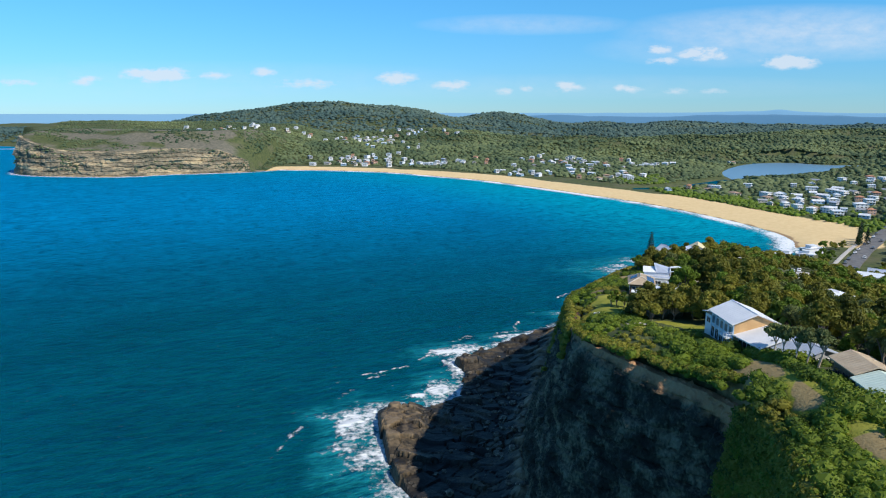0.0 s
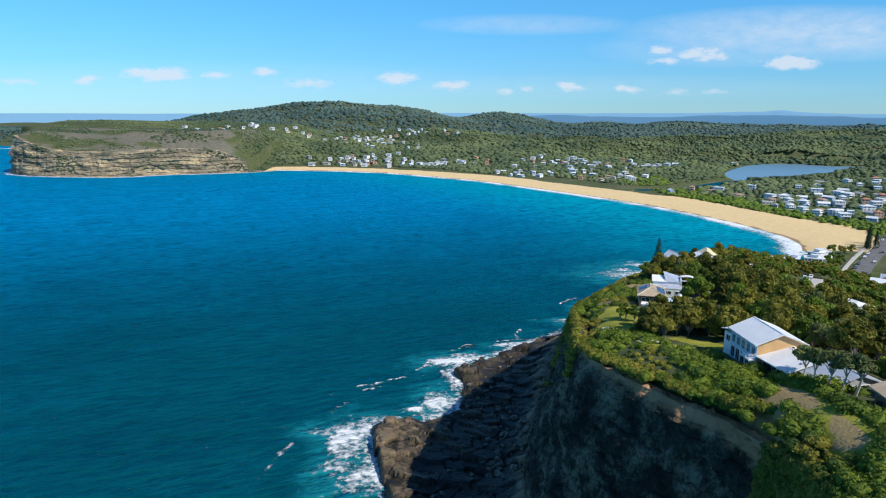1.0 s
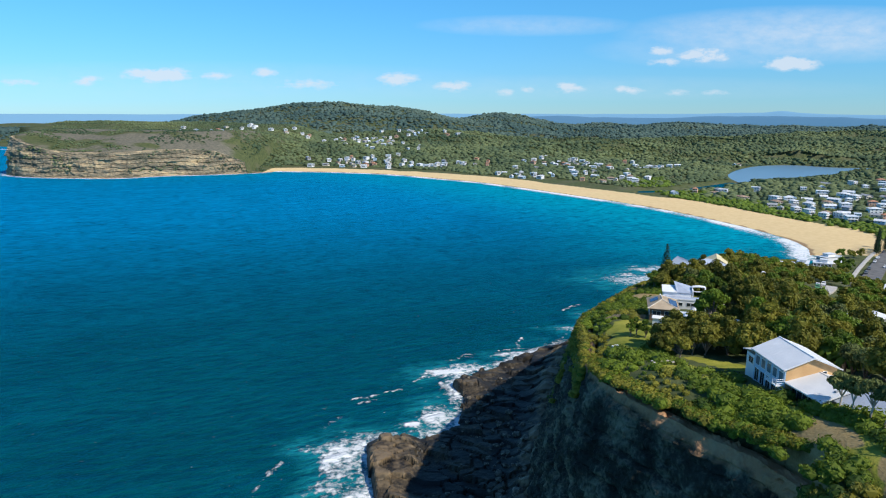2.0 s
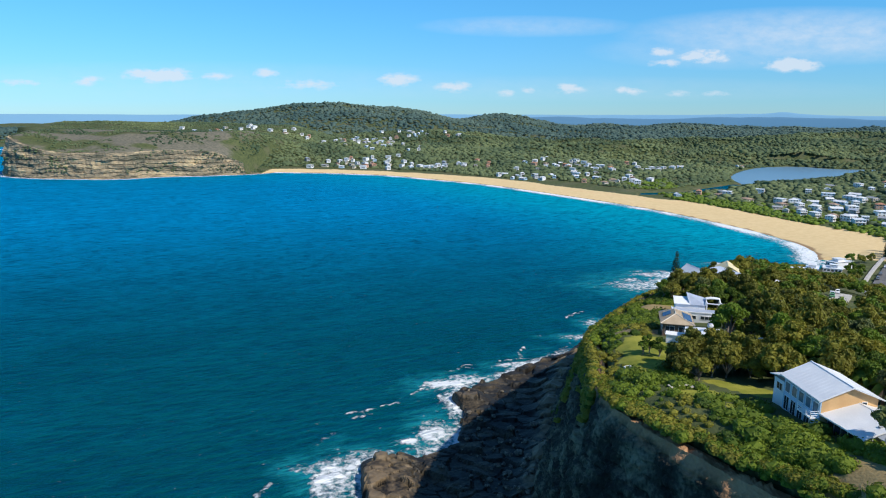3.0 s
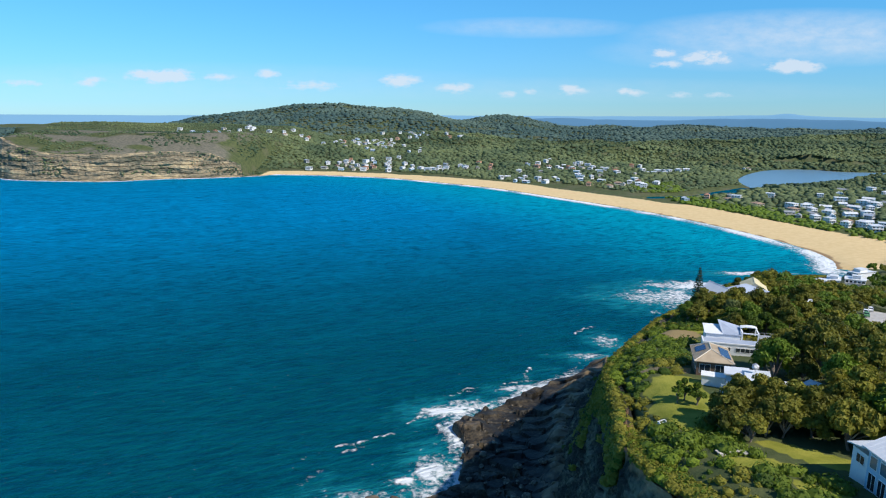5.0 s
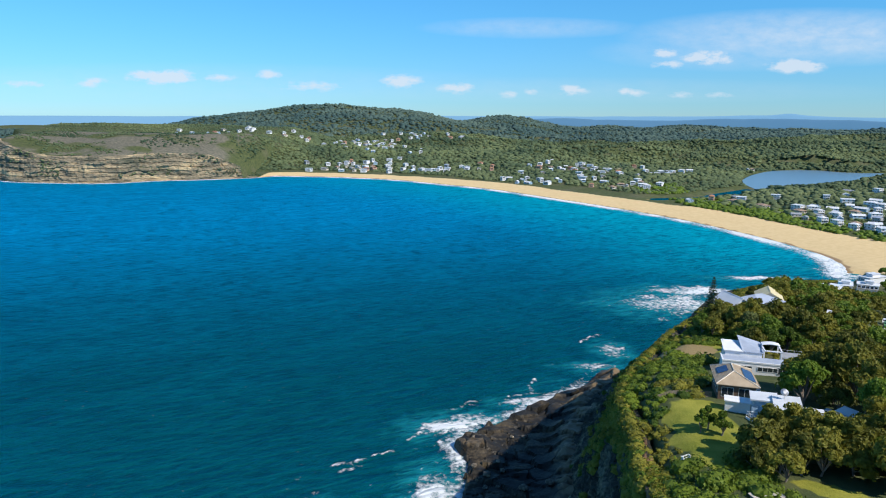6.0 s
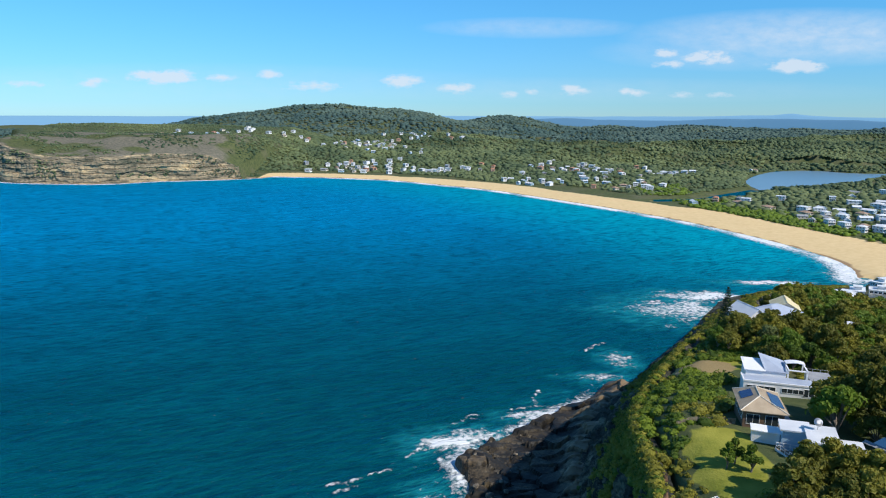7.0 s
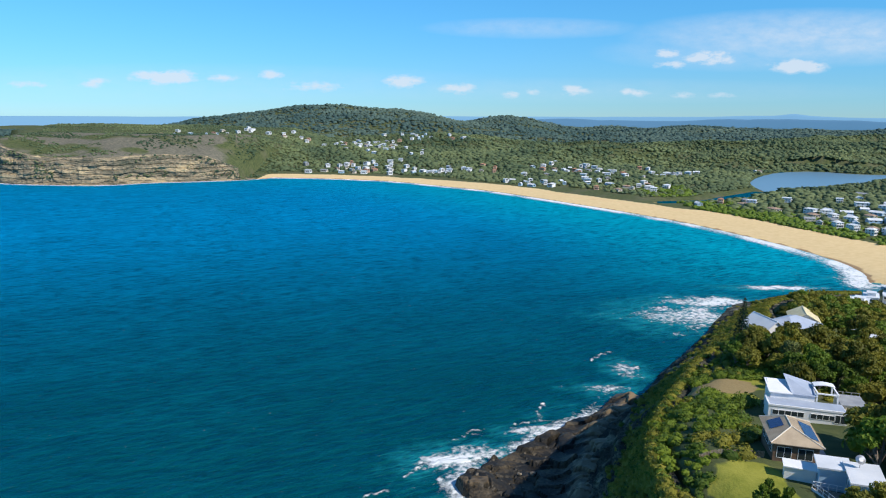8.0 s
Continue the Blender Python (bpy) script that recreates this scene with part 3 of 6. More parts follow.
# ---------------------------------------------------------------- the sea
SHELF = [(58, 306), (47, 290), (36, 281), (26, 271), (11, 259), (-2, 244), (2, 234), (0, 210), (-11, 203), (-28, 199), (-25, 186), (-21, 168), (-17, 156), (-12, 146),
         (-4, 128), (6, 104), (22, 84), (44, 70), (60, 100), (40, 160), (50, 230), (70, 280)]
sx = ladder((-5000, -1000, 160), (-1000, -320, 12), (-320, -60, 7), (-60, 80, 1.4), (80, 290, 3), (290, 1000, 25), (1000, 5000, 200))
sy = ladder((-600, 120, 16), (120, 300, 1.5), (300, 500, 2.5), (500, 1180, 5), (1180, 2000, 25), (2000, 5000, 150))
X, Y = np.meshgrid(sx, sy)
D = inside(X, Y, COAST)
off = -inside(X, Y, SHELF)
shore = inside(X, Y, BEACH + [(700, 472), (700, 1400), (-300, 1400)])
shallow = step(-230, -10, shore) * (0.25 + 0.75 * step(-350, 150, X)) * step(380, 560, Y)
lines = np.sin((shore + 18 * fbm(X / 60, Y / 60, 2, 4)) / 7.5)
foam = (0.5 + 0.35 * step(0.35, 0.6, fbm(X / 25, Y / 25, 2, 17))) * step(-19 - 3 * step(640, 520, Y), -3, shore) * step(6, 0, shore)
foam = np.maximum(foam, 0.42 * step(0.75, 1.0, lines) * step(-60, -12, shore) * step(0.55, 0.75, fbm(X / 38, Y / 38, 2, 31)) * step(-100, 0, X))
churn = 0.55 * step(30, 2, off) * step(0.3, 0.75, fbm(X / 16, Y / 16, 3, 21))
edge = fbm(X / 9, Y / 9, 3, 44)
foam = np.maximum(foam, (0.2 + 0.75 * edge) * step(8, 0.3, off) * (off > -4) * step(60, 40, X))
for bx, by, rx, ry, much in [(-33, 190, 8, 16, 0.75), (-38, 196, 11, 5, 0.5), (-23, 205, 12, 4, 0.5), (-6, 217, 8, 14, 0.75), (8, 262, 15, 5, 0.8), (27, 276, 13, 4, 0.8),
                             (-14, 213, 4, 2.5, 0.8), (118, 404, 34, 24, 0.62), (140, 432, 30, 12, 0.9), (190, 464, 30, 7, 0.8), (1, 257, 15, 8, 0.95), (-33, 182, 8, 20, 0.7), (102, 375, 5, 4, 0.6), (240, 492, 8, 5, 0.4),
                             (56, 311, 12, 4, 0.6), (67, 330, 7, 10, 0.5), (-26, 170, 7, 12, 0.6), (-19, 150, 8, 6, 0.5)]:
    r = np.sqrt(((X - bx) / rx) ** 2 + ((Y - by) / ry) ** 2)
    r = r + 1.1 * (fbm(X / 6, Y / 4, 3, 80 + int(bx)) - 0.5)
    foam = np.maximum(foam, much * step(1.25, 0.2, r) * (0.5 + 0.75 * edge))
    churn = np.maximum(churn, 0.8 * step(2.3, 0.6, r))
# thin drifting lines of spent foam
for fx, fy, reach, bend in [(-28, 236, 30, 0.5), (-8, 262, 26, 0.9), (30, 300, 20, 1.2), (-52, 178, 16, 1.6), (-36, 222, 16, 1.1), (14, 280, 24, 0.35), (60, 345, 14, 0.8), (-4, 243, 10, 2.2)]:
    u, w = (X - fx) * math.cos(bend) + (Y - fy) * math.sin(bend), -(X - fx) * math.sin(bend) + (Y - fy) * math.cos(bend)
    w = w + 7 * (fbm(X / 14, Y / 14, 3, 50) - 0.5) + 0.012 * u * u
    foam = np.maximum(foam, 0.66 * step(1.3, 0.0, np.abs(w)) * step(1.0, 0.5, np.abs(u) / reach) * step(0.4, 0.6, fbm(X / 7, Y / 7, 2, 52)))
# white water along the far cliffs
foam = np.maximum(foam, (0.45 + 0.5 * fbm(X / 22, Y / 8, 2, 61)) * step(-14, -1, D) * step(3, 0, D) * step(-290, -330, X))
lake_part = (inside(X, Y, LAKE) > -60) | (inside(X, Y, LAGOON) > -20)
foam, churn, shallow = [np.where(lake_part & (X > 215), 0, v) for v in (foam, churn, shallow)]
heave = 0.5 * (fbm(X / 11 + 0.4 * Y / 11, Y / 7, 3, 71) - 0.5) * step(700, 250, Y) + 0.5 * foam
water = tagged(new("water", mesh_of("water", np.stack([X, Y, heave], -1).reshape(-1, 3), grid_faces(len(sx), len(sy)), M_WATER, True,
               {"foam": foam, "shallow": shallow, "churn": churn, "far_sky_blue": step(280, 800, Y - 0.4 * X) * (1 - (lake_part & (X > 215)))})),
               "deep blue sea turning turquoise by the beach, with white surf", "sea", kind="structure")


# ---------------------------------------------------------------- cliffs
def swept_cliff(name, foot, top, rows, bench, rough, material, seed, lip=3.4, bevel=0.0):
    """A rock face swept along a foot line and a top line, with beds that stand out and step back."""
    foot, top = np.array(foot, float), np.array(top, float)
    n = len(foot)
    v = np.linspace(0, 1, rows)[:, None]
    away = foot[:, :2] - top[:, :2]
    away /= np.maximum(np.linalg.norm(away, axis=1, keepdims=True), 0.5)
    run = np.concatenate([[0], np.cumsum(np.linalg.norm(np.diff(top[:, :2], axis=0), axis=1))])[None, :]
    z = foot[None, :, 2] + (top[None, :, 2] - foot[None, :, 2]) * v
    lean = v ** 1.15
    bed = z / bench + 1.2 * fbm(run / 30 + 0 * v, 0 * run + v, 2, seed + 9)
    ledge = (vnoise(np.floor(bed) + 0.5, run / 26 + np.floor(bed) * 3.7, seed) - 0.5) * 2
    frac = bed - np.floor(bed)
    joint = np.where(frac < 0.16, -0.55, 0.0)
    blocks = vnoise(np.floor(run / (bench * 1.3) + np.floor(bed) * 0.37) + 0.5, np.floor(bed) + 0.5, seed + 3) - 0.5
    buttress = fbm(run / 14 + 0 * v, v * 1.5 + 0 * run, 4, seed + 5) - 0.5
    crag = fbm(run / (bench * 0.8), z / (bench * 0.9), 4, seed + 7) - 0.5
    push = rough * (1.0 * ledge + joint + 1.0 * blocks + 2.4 * buttress + 2.0 * crag) * np.sin(np.pi * np.clip(v * 0.87 + 0.08, 0, 1)) ** 0.6
    push = push + bevel * step(1.0, 0.955, v) * step(97, 101, top[None, :, 1]) * step(140, 130, top[None, :, 1]) * (0.3 + 1.4 * fbm(run / 2.5, z / 1.5, 2, seed + 21))
    x = foot[None, :, 0] + (top[None, :, 0] - foot[None, :, 0]) * lean + away[None, :, 0] * push
    y = foot[None, :, 1] + (top[None, :, 1] - foot[None, :, 1]) * lean + away[None, :, 1] * push
    # the top turns inward and goes under the turf
    tx_, ty_ = np.gradient(top[:, 0]), np.gradient(top[:, 1])
    tl = np.hypot(tx_, ty_)
    reach = lip * (1.0 + 0.3 * fbm(run[0] / 3.0, run[0] * 0, 2, seed + 13))
    lx, ly = top[:, 0] - ty_ / tl * reach, top[:, 1] + tx_ / tl * reach
    lz = np.maximum(height(lx, ly) - 0.35, top[:, 2] - 0.3)
    for k in (0.25, 0.5, 0.75, 1.0):
        wob = 2.6 * (fbm(run[0] / 1.1, run[0] * 0 + 9 * k, 3, seed + 17) - 0.5) * (1 - k * k)
        x = np.vstack([x, top[:, 0] + (lx - top[:, 0]) * k + wob])
        y = np.vstack([y, top[:, 1] + (ly - top[:, 1]) * k + wob])
        z = np.vstack([z, top[:, 2] + (lz - top[:, 2]) * k + wob])
    return mesh_of(name, np.stack([x, y, z], -1).reshape(-1, 3), grid_faces(n, rows + 4), material)


def along(line, spacing):
    """Points at even steps along a line."""
    p = np.array(line, float)
    s = np.concatenate([[0], np.cumsum(np.linalg.norm(np.diff(p[:, :2], axis=0), axis=1))])
    at = np.linspace(0, 1, int(s[-1] / spacing) + 1)
    return np.stack([np.interp(at, s / s[-1], p[:, k]) for k in range(p.shape[1])], 1)


def paired(foot, top, spacing):
    """The top line at even steps and, for each step, the nearest way down to the foot line, kept in order."""
    t = along(top, spacing)
    f = along([(*p, 0) for p in foot], 0.5)
    pick = np.array([np.argmin((f[:, 0] - p[0]) ** 2 + (f[:, 1] - p[1]) ** 2) for p in t]).astype(float)
    pick = np.maximum.accumulate(pick)
    w = 25
    pad = np.pad(pick, w, mode="edge")
    pick = np.convolve(pad, np.ones(2 * w + 1) / (2 * w + 1), "valid")
    out = np.stack([np.interp(pick, np.arange(len(f)), f[:, k]) for k in range(3)], 1)
    out[:, 2] = -1.0
    return out, t


foot, top = paired(NEAR_FOOT[1:], NEAR_TOP, 0.55)
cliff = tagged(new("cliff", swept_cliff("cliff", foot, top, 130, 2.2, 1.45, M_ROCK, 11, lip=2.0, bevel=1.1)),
               "steep sandstone sea cliff with layered beds, shadow deepened in its colour", "cliff", kind="structure")
line = along([(x, y, -1.0) for x, y in FAR_HEAD if y < 1100], 2.5)
ny = np.gradient(line[:, 0])
nx = -np.gradient(line[:, 1])
ln = np.sqrt(nx ** 2 + ny ** 2)
tx, ty = line[:, 0] + nx / ln * 12, line[:, 1] + ny / ln * 12
line_top = np.stack([tx, ty, np.minimum(height(tx + nx / ln * 3, ty + ny / ln * 3) - 0.3, far_top(tx) + 3)], 1)
far_cliff = tagged(new("far_cliff", swept_cliff("far_cliff", line, line_top, 60, 6.0, 3.0, M_FAR_ROCK, 31, lip=5)),
                   "sunlit banded sandstone cliffs of the far headland", "cliff", kind="structure")

# ---------------------------------------------------------------- far woods
def ico(level):
    bm = bmesh.new()
    bmesh.ops.create_icosphere(bm, subdivisions=level, radius=1)
    v = np.array([p.co[:] for p in bm.verts])
    f = np.array([[p.index for p in q.verts] for q in bm.faces])
    bm.free()
    return v, f


def clumps(name, px, py, pz, radius, tall, level, material, seed, rough=0.24):
    """Many lumpy crowns joined into one mesh, each with an outline of its own."""
    rng = np.random.default_rng(seed)
    v, f = ico(level)
    f = f[(v[f][:, :, 2].mean(1) > -0.6)]
    n, k = len(px), len(v)
    bumps = 1 + rough * rng.standard_normal((n, k))
    bumps = np.clip(bumps, 0.5, 1.6)
    turn = rng.uniform(0, 6.283, n)
    c, s = np.cos(turn)[:, None], np.sin(turn)[:, None]
    vx, vy, vz = v[None, :, 0] * bumps, v[None, :, 1] * bumps, v[None, :, 2] * bumps
    X = px[:, None] + radius[:, None] * (vx * c - vy * s)
    Y = py[:, None] + radius[:, None] * (vx * s + vy * c)
    Z = pz[:, None] + tall[:, None] * (vz + 0.7)
    faces = (f[None] + (np.arange(n) * k)[:, None, None]).reshape(-1, 3)
    return mesh_of(name, np.stack([X, Y, Z], -1).reshape(-1, 3), faces, material, True)


HOUSE_SITES = []      # filled by the town below: x, y, half size


def scatter(n, x0, x1, y0, y1, seed):
    rng = np.random.default_rng(seed)
    return rng.uniform(x0, x1, n), rng.uniform(y0, y1, n), rng


def clear_of_houses(x, y, margin=1.6):
    ok = np.ones(len(x), bool)
    for hx, hy, r in HOUSE_SITES:
        ok &= ((x - hx) / 0.9) ** 2 + (y - hy + 5) ** 2 > (r + margin) ** 2
    return ok

# ---------------------------------------------------------------- building blocks
def part(name, bm, material, parent, label=""):
    me = bpy.data.meshes.new(name)
    bm.to_mesh(me)
    bm.free()
    me.materials.append(material)
    ob = new(name, me)
    ob.parent = parent
    return tagged(ob, label)


def box(bm, x0, x1, y0, y1, z0, z1):
    v = [bm.verts.new(p) for p in ((x0, y0, z0), (x1, y0, z0), (x1, y1, z0), (x0, y1, z0), (x0, y0, z1), (x1, y0, z1), (x1, y1, z1), (x0, y1, z1))]
    for q in ((3, 2, 1, 0), (4, 5, 6, 7), (0, 1, 5, 4), (1, 2, 6, 5), (2, 3, 7, 6), (3, 0, 4, 7)):
        bm.faces.new([v[i] for i in q])
    return bm


def boxed(*dims):
    return box(bmesh.new(), *dims)


def slab(corners, thick):
    """A sheet through the corners, thickened downwards."""
    bm = bmesh.new()
    top = [bm.verts.new(c) for c in corners]
    low = [bm.verts.new((c[0], c[1], c[2] - thick)) for c in corners]
    bm.faces.new(top)
    bm.faces.new(low[::-1])
    n = len(top)
    for i in range(n):
        bm.faces.new((top[i], low[i], low[(i + 1) % n], top[(i + 1) % n]))
    bmesh.ops.recalc_face_normals(bm, faces=bm.faces)
    return bm


def thing(name, label, category, at, turn=0.0, group="", scale=1.0):
    ob = new(name)
    ob.empty_display_size = 0.5
    ob.matrix_basis = pose(at[0], at[1], at[2], 0, 0, turn) @ Matrix.Diagonal((scale, scale, scale, 1))
    return tagged(ob, label, category, group)


def gable_walls(a, b, h, rise):
    """Four walls of a house 2a by 2b with gables on the short ends (ridge along y)."""
    bm = bmesh.new()
    lo = [bm.verts.new(p) for p in ((-a, -b, -2.5), (a, -b, -2.5), (a, b, -2.5), (-a, b, -2.5))]
    hi = [bm.verts.new(p) for p in ((-a, -b, h), (a, -b, h), (a, b, h), (-a, b, h))]
    r0, r1 = bm.verts.new((0, -b, h + rise)), bm.verts.new((0, b, h + rise))
    bm.faces.new((lo[0], lo[1], hi[1], r0, hi[0]))
    bm.faces.new((lo[2], lo[3], hi[3], r1, hi[2]))
    bm.faces.new((lo[1], lo[2], hi[2], hi[1]))
    bm.faces.new((lo[3], lo[0], hi[0], hi[3]))
    bm.faces.new((hi[0], r0, r1, hi[3]))
    bm.faces.new((hi[1], hi[2], r1, r0))
    return bm


def window(parent, x, y, z, w, h, face, glass=None, frame_mat=None, bars=1):
    """A framed window on a wall; face is the wall's outward side: -x, +x, -y or +y."""
    glass, frame_mat = glass or M_GLASS, frame_mat or M_WHITE
    turn = {"-y": 0, "+x": 90, "+y": 180, "-x": -90}[face]
    bm = bmesh.new()
    f = 0.07
    rings = [[bm.verts.new((x, y, z)) for x, z in ((-w / 2 - g, -g), (w / 2 + g, -g), (w / 2 + g, h + g), (-w / 2 - g, h + g))]
             for g, y in ((f, 0.04), (f, -0.06), (0, -0.06), (0, 0.04))]
    for r in range(4):
        for k in range(4):
            bm.faces.new((rings[r][k], rings[r][(k + 1) % 4], rings[(r + 1) % 4][(k + 1) % 4], rings[(r + 1) % 4][k]))
    bmesh.ops.recalc_face_normals(bm, faces=bm.faces)
    fr = part("window", bm, frame_mat, parent)
    fr.matrix_basis = pose(x, y, z, 0, 0, turn)
    part("pane", boxed(-w / 2, w / 2, -0.03, 0.03, 0, h), glass, fr)
    for k in range(1, bars + 1):
        c = -w / 2 + w * k / (bars + 1)
        part("glazing_bar", boxed(c - 0.03, c + 0.03, -0.05, 0.035, 0.002, h - 0.002), frame_mat, fr)
    return fr


def ribs(parent, material, a0, a1, b0, b1, z_of, step_, w=0.025, h=0.02):
    """Raised seams that run down a roof slope."""
    n = int((b1 - b0) / step_)
    for k in range(n + 1):
        y = b0 + (b1 - b0) * k / n
        bm = bmesh.new()
        v = []
        for x in (a0, a1):
            for dy in (-w, w):
                v.append(bm.verts.new((x, y + dy, z_of(x) + 0.002)))
            v.append(bm.verts.new((x, y, z_of(x) + h)))
        bm.faces.new((v[0], v[3], v[5], v[2]))
        bm.faces.new((v[2], v[5], v[4], v[1]))
        part("roof_seam", bm, material, parent)


def gable_roof(parent, a, b, h, rise, over, material, thick=0.18, seams=0.0):
    """Two roof slopes with eaves and a ridge cap, ridge along y."""
    k = rise / a
    for sgn, nm in ((-1, "roof"), (1, "roof")):
        e = a + over
        bm = slab([(0, -b - over, h + rise + thick), (0, b + over, h + rise + thick), (sgn * e, b + over, h + rise + thick - k * e), (sgn * e, -b - over, h + rise + thick - k * e)][::sgn], thick)
        part(nm, bm, material, parent)
        if seams:
            ribs(parent, material, 0.05 * sgn, sgn * e, -b - over + 0.06, b + over - 0.06, lambda x: h + rise + thick - k * abs(x), seams)
    bm = bmesh.new()
    box(bm, -0.12, 0.12, -b - over, b + over, h + rise + thick - 0.04, h + rise + thick + 0.05)
    part("ridge_cap", bm, material, parent)


def hip_roof(parent, a, b, h, rise, over, material, thick=0.15):
    """A roof with four slopes, ridge along the longer side y."""
    A, B = a + over, b + over
    r = max(B - A, 0.05)
    z0, z1 = h + 0.02, h + rise
    v = [(-A, -B, z0), (A, -B, z0), (A, B, z0), (-A, B, z0), (0, -r, z1), (0, r, z1)]
    bm = bmesh.new()
    top, low = [bm.verts.new(p) for p in v], [bm.verts.new((p[0], p[1], p[2] - thick)) for p in v[:4]]
    for q in ((0, 1, 4), (1, 2, 5, 4), (2, 3, 5), (3, 0, 4, 5)):
        bm.faces.new([top[i] for i in q])
    for i in range(4):
        bm.faces.new((top[i], low[i], low[(i + 1) % 4], top[(i + 1) % 4]))
    bm.faces.new(low[::-1])
    bmesh.ops.recalc_face_normals(bm, faces=bm.faces)
    part("roof", bm, material, parent)


def house_kind(label, a, b, storeys, wall, roof, shape, group, rise=1.5, seed=0, far=False):
    """A small detached house with windows on all sides; built once and copied."""
    h = 2.75 * storeys
    ho = thing("house", label, "house", (0, 0, 0), group=group)
    if shape == "gable":
        part("wall", gable_walls(a, b, h, rise), wall, ho)
        gable_roof(ho, a, b, h, rise, 0.5, roof)
    elif shape == "hip":
        part("wall", boxed(-a, a, -b, b, -2.5, h), wall, ho)
        hip_roof(ho, a, b, h, rise, 0.6, roof)
    else:
        part("wall", boxed(-a, a, -b, b, -2.5, h), wall, ho)
        part("roof", slab([(-a - 0.5, -b - 0.5, h + 0.25), (a + 0.5, -b - 0.5, h + 0.5), (a + 0.5, b + 0.5, h + 0.5), (-a - 0.5, b + 0.5, h + 0.25)], 0.25), roof, ho)
    rng = random.Random(seed)
    if far:
        for s in range(storeys):
            part("window", boxed(-a * 0.7, a * 0.7, -b - 0.05, -b + 0.05, 0.9 + 2.75 * s, 2.2 + 2.75 * s), M_GLASS, ho)
        part("window", boxed(-a - 0.05, -a + 0.05, -b * 0.7, b * 0.5, 0.9, 2.2), M_GLASS, ho)
        return ho
    for s in range(storeys):
        z = 0.9 + 2.75 * s
        for k in range(3):
            x = -a + a * (2 * k + 1) / 3
            window(ho, x, -b - 0.03, z - 0.5 * (rng.random() < 0.4), rng.choice((1.2, 1.8, 2.2)), 1.3, "-y")
        for k in range(3):
            y = -b + b * (2 * k + 1) / 3
            window(ho, -a - 0.03, y, z, rng.choice((1.2, 1.8)), 1.2, "-x")
    part("door", boxed(a * 0.55, a * 0.55 + 0.9, -b - 0.06, -b, 0.0, 2.1), M_WALL_BROWN, ho)
    if storeys == 2:
        bm = boxed(-a, a, -b - 1.8, -b, 2.6, 2.75)
        part("balcony", bm, M_CONCRETE, ho)
        bm = bmesh.new()
        for k in range(9):
            box(bm, -a + 2 * a * k / 8 - 0.03, -a + 2 * a * k / 8 + 0.03, -b - 1.78, -b - 1.72, 2.75, 3.7)
        box(bm, -a, a, -b - 1.8, -b - 1.7, 3.7, 3.76)
        part("balustrade", bm, M_WHITE, ho)
    return ho


def put_copies(first, places, scale=1.0):
    """The first place takes the thing itself, the others copies."""
    for k, (x, y, z, turn) in enumerate(places):
        grow = scale * (0.72 + 0.46 * ((k * 0.618) % 1))
        m = pose(x, y, z, 0, 0, turn) @ Matrix.Diagonal((grow, grow, scale, 1))
        if k == 0:
            first.matrix_basis = m
        else:
            copy_thing(first, m).matrix_basis = m

# ---------------------------------------------------------------- the town behind the beach
KINDS = [
    ("white two-storey beach house with pale metal roof", 4.8, 6.2, 2, M_WHITE, M_ROOF_WHITE, "hip", 1.6),
    ("white flat-roofed house among garden trees", 4.8, 6.6, 2, M_WHITE, M_ROOF_WHITE, "flat", 0.4),
    ("salmon rendered house with terracotta roof", 4.6, 6.0, 2, M_WALL_PINK, M_ROOF_RED, "hip", 1.8),
    ("cream house with grey metal roof", 4.5, 7.0, 1, M_WALL_CREAM, M_ROOF_GREY, "gable", 1.5),
    ("weatherboard house with pale gabled roof", 4.2, 6.4, 1, M_WALL_BLUE, M_ROOF_WHITE, "gable", 1.7),
    ("brick house with brown tiled hip roof", 5.0, 6.8, 1, M_WALL_CREAM, M_ROOF_BROWN, "hip", 1.9),
    ("grey clad house with blue-grey roof", 4.6, 6.0, 2, M_WALL_GREY, M_ROOF_BLUE, "gable", 1.4),
]
TOWN = [  # centre x, y, spread x, y, number, group
    (345, 640, 32, 55, 18, "houses behind the dunes"), (395, 690, 60, 70, 20, "houses behind the dunes"), (500, 780, 70, 50, 18, "houses on the low ridge"),
    (290, 800, 25, 30, 4, "houses by the lagoon"), (120, 1020, 70, 25, 16, "houses along the far beach"), (225, 950, 40, 25, 8, "houses along the far beach"),
    (190, 1180, 70, 90, 26, "houses among the far woods"), (300, 1130, 60, 60, 12, "houses among the far woods"), (-170, 1200, 60, 60, 26, "houses at the end of the bay"),
    (-30, 1170, 60, 30, 14, "houses at the end of the bay"), (-190, 1500, 90, 110, 34, "houses on the hillside"), (-380, 1470, 150, 45, 14, "houses on the hillside"),
    (-560, 1390, 60, 15, 6, "houses on the hillside"), (-90, 1650, 80, 60, 12, "houses on the hillside"), (520, 1250, 15, 20, 2, "houses among the far woods"),
    (290, 470, 40, 50, 10, "houses by the end of the beach"), (640, 850, 70, 60, 10, "houses on the low ridge"),
]
rng_t = random.Random(12)
homes = {(k, far): [] for k in range(len(KINDS)) for far in (False, True)}
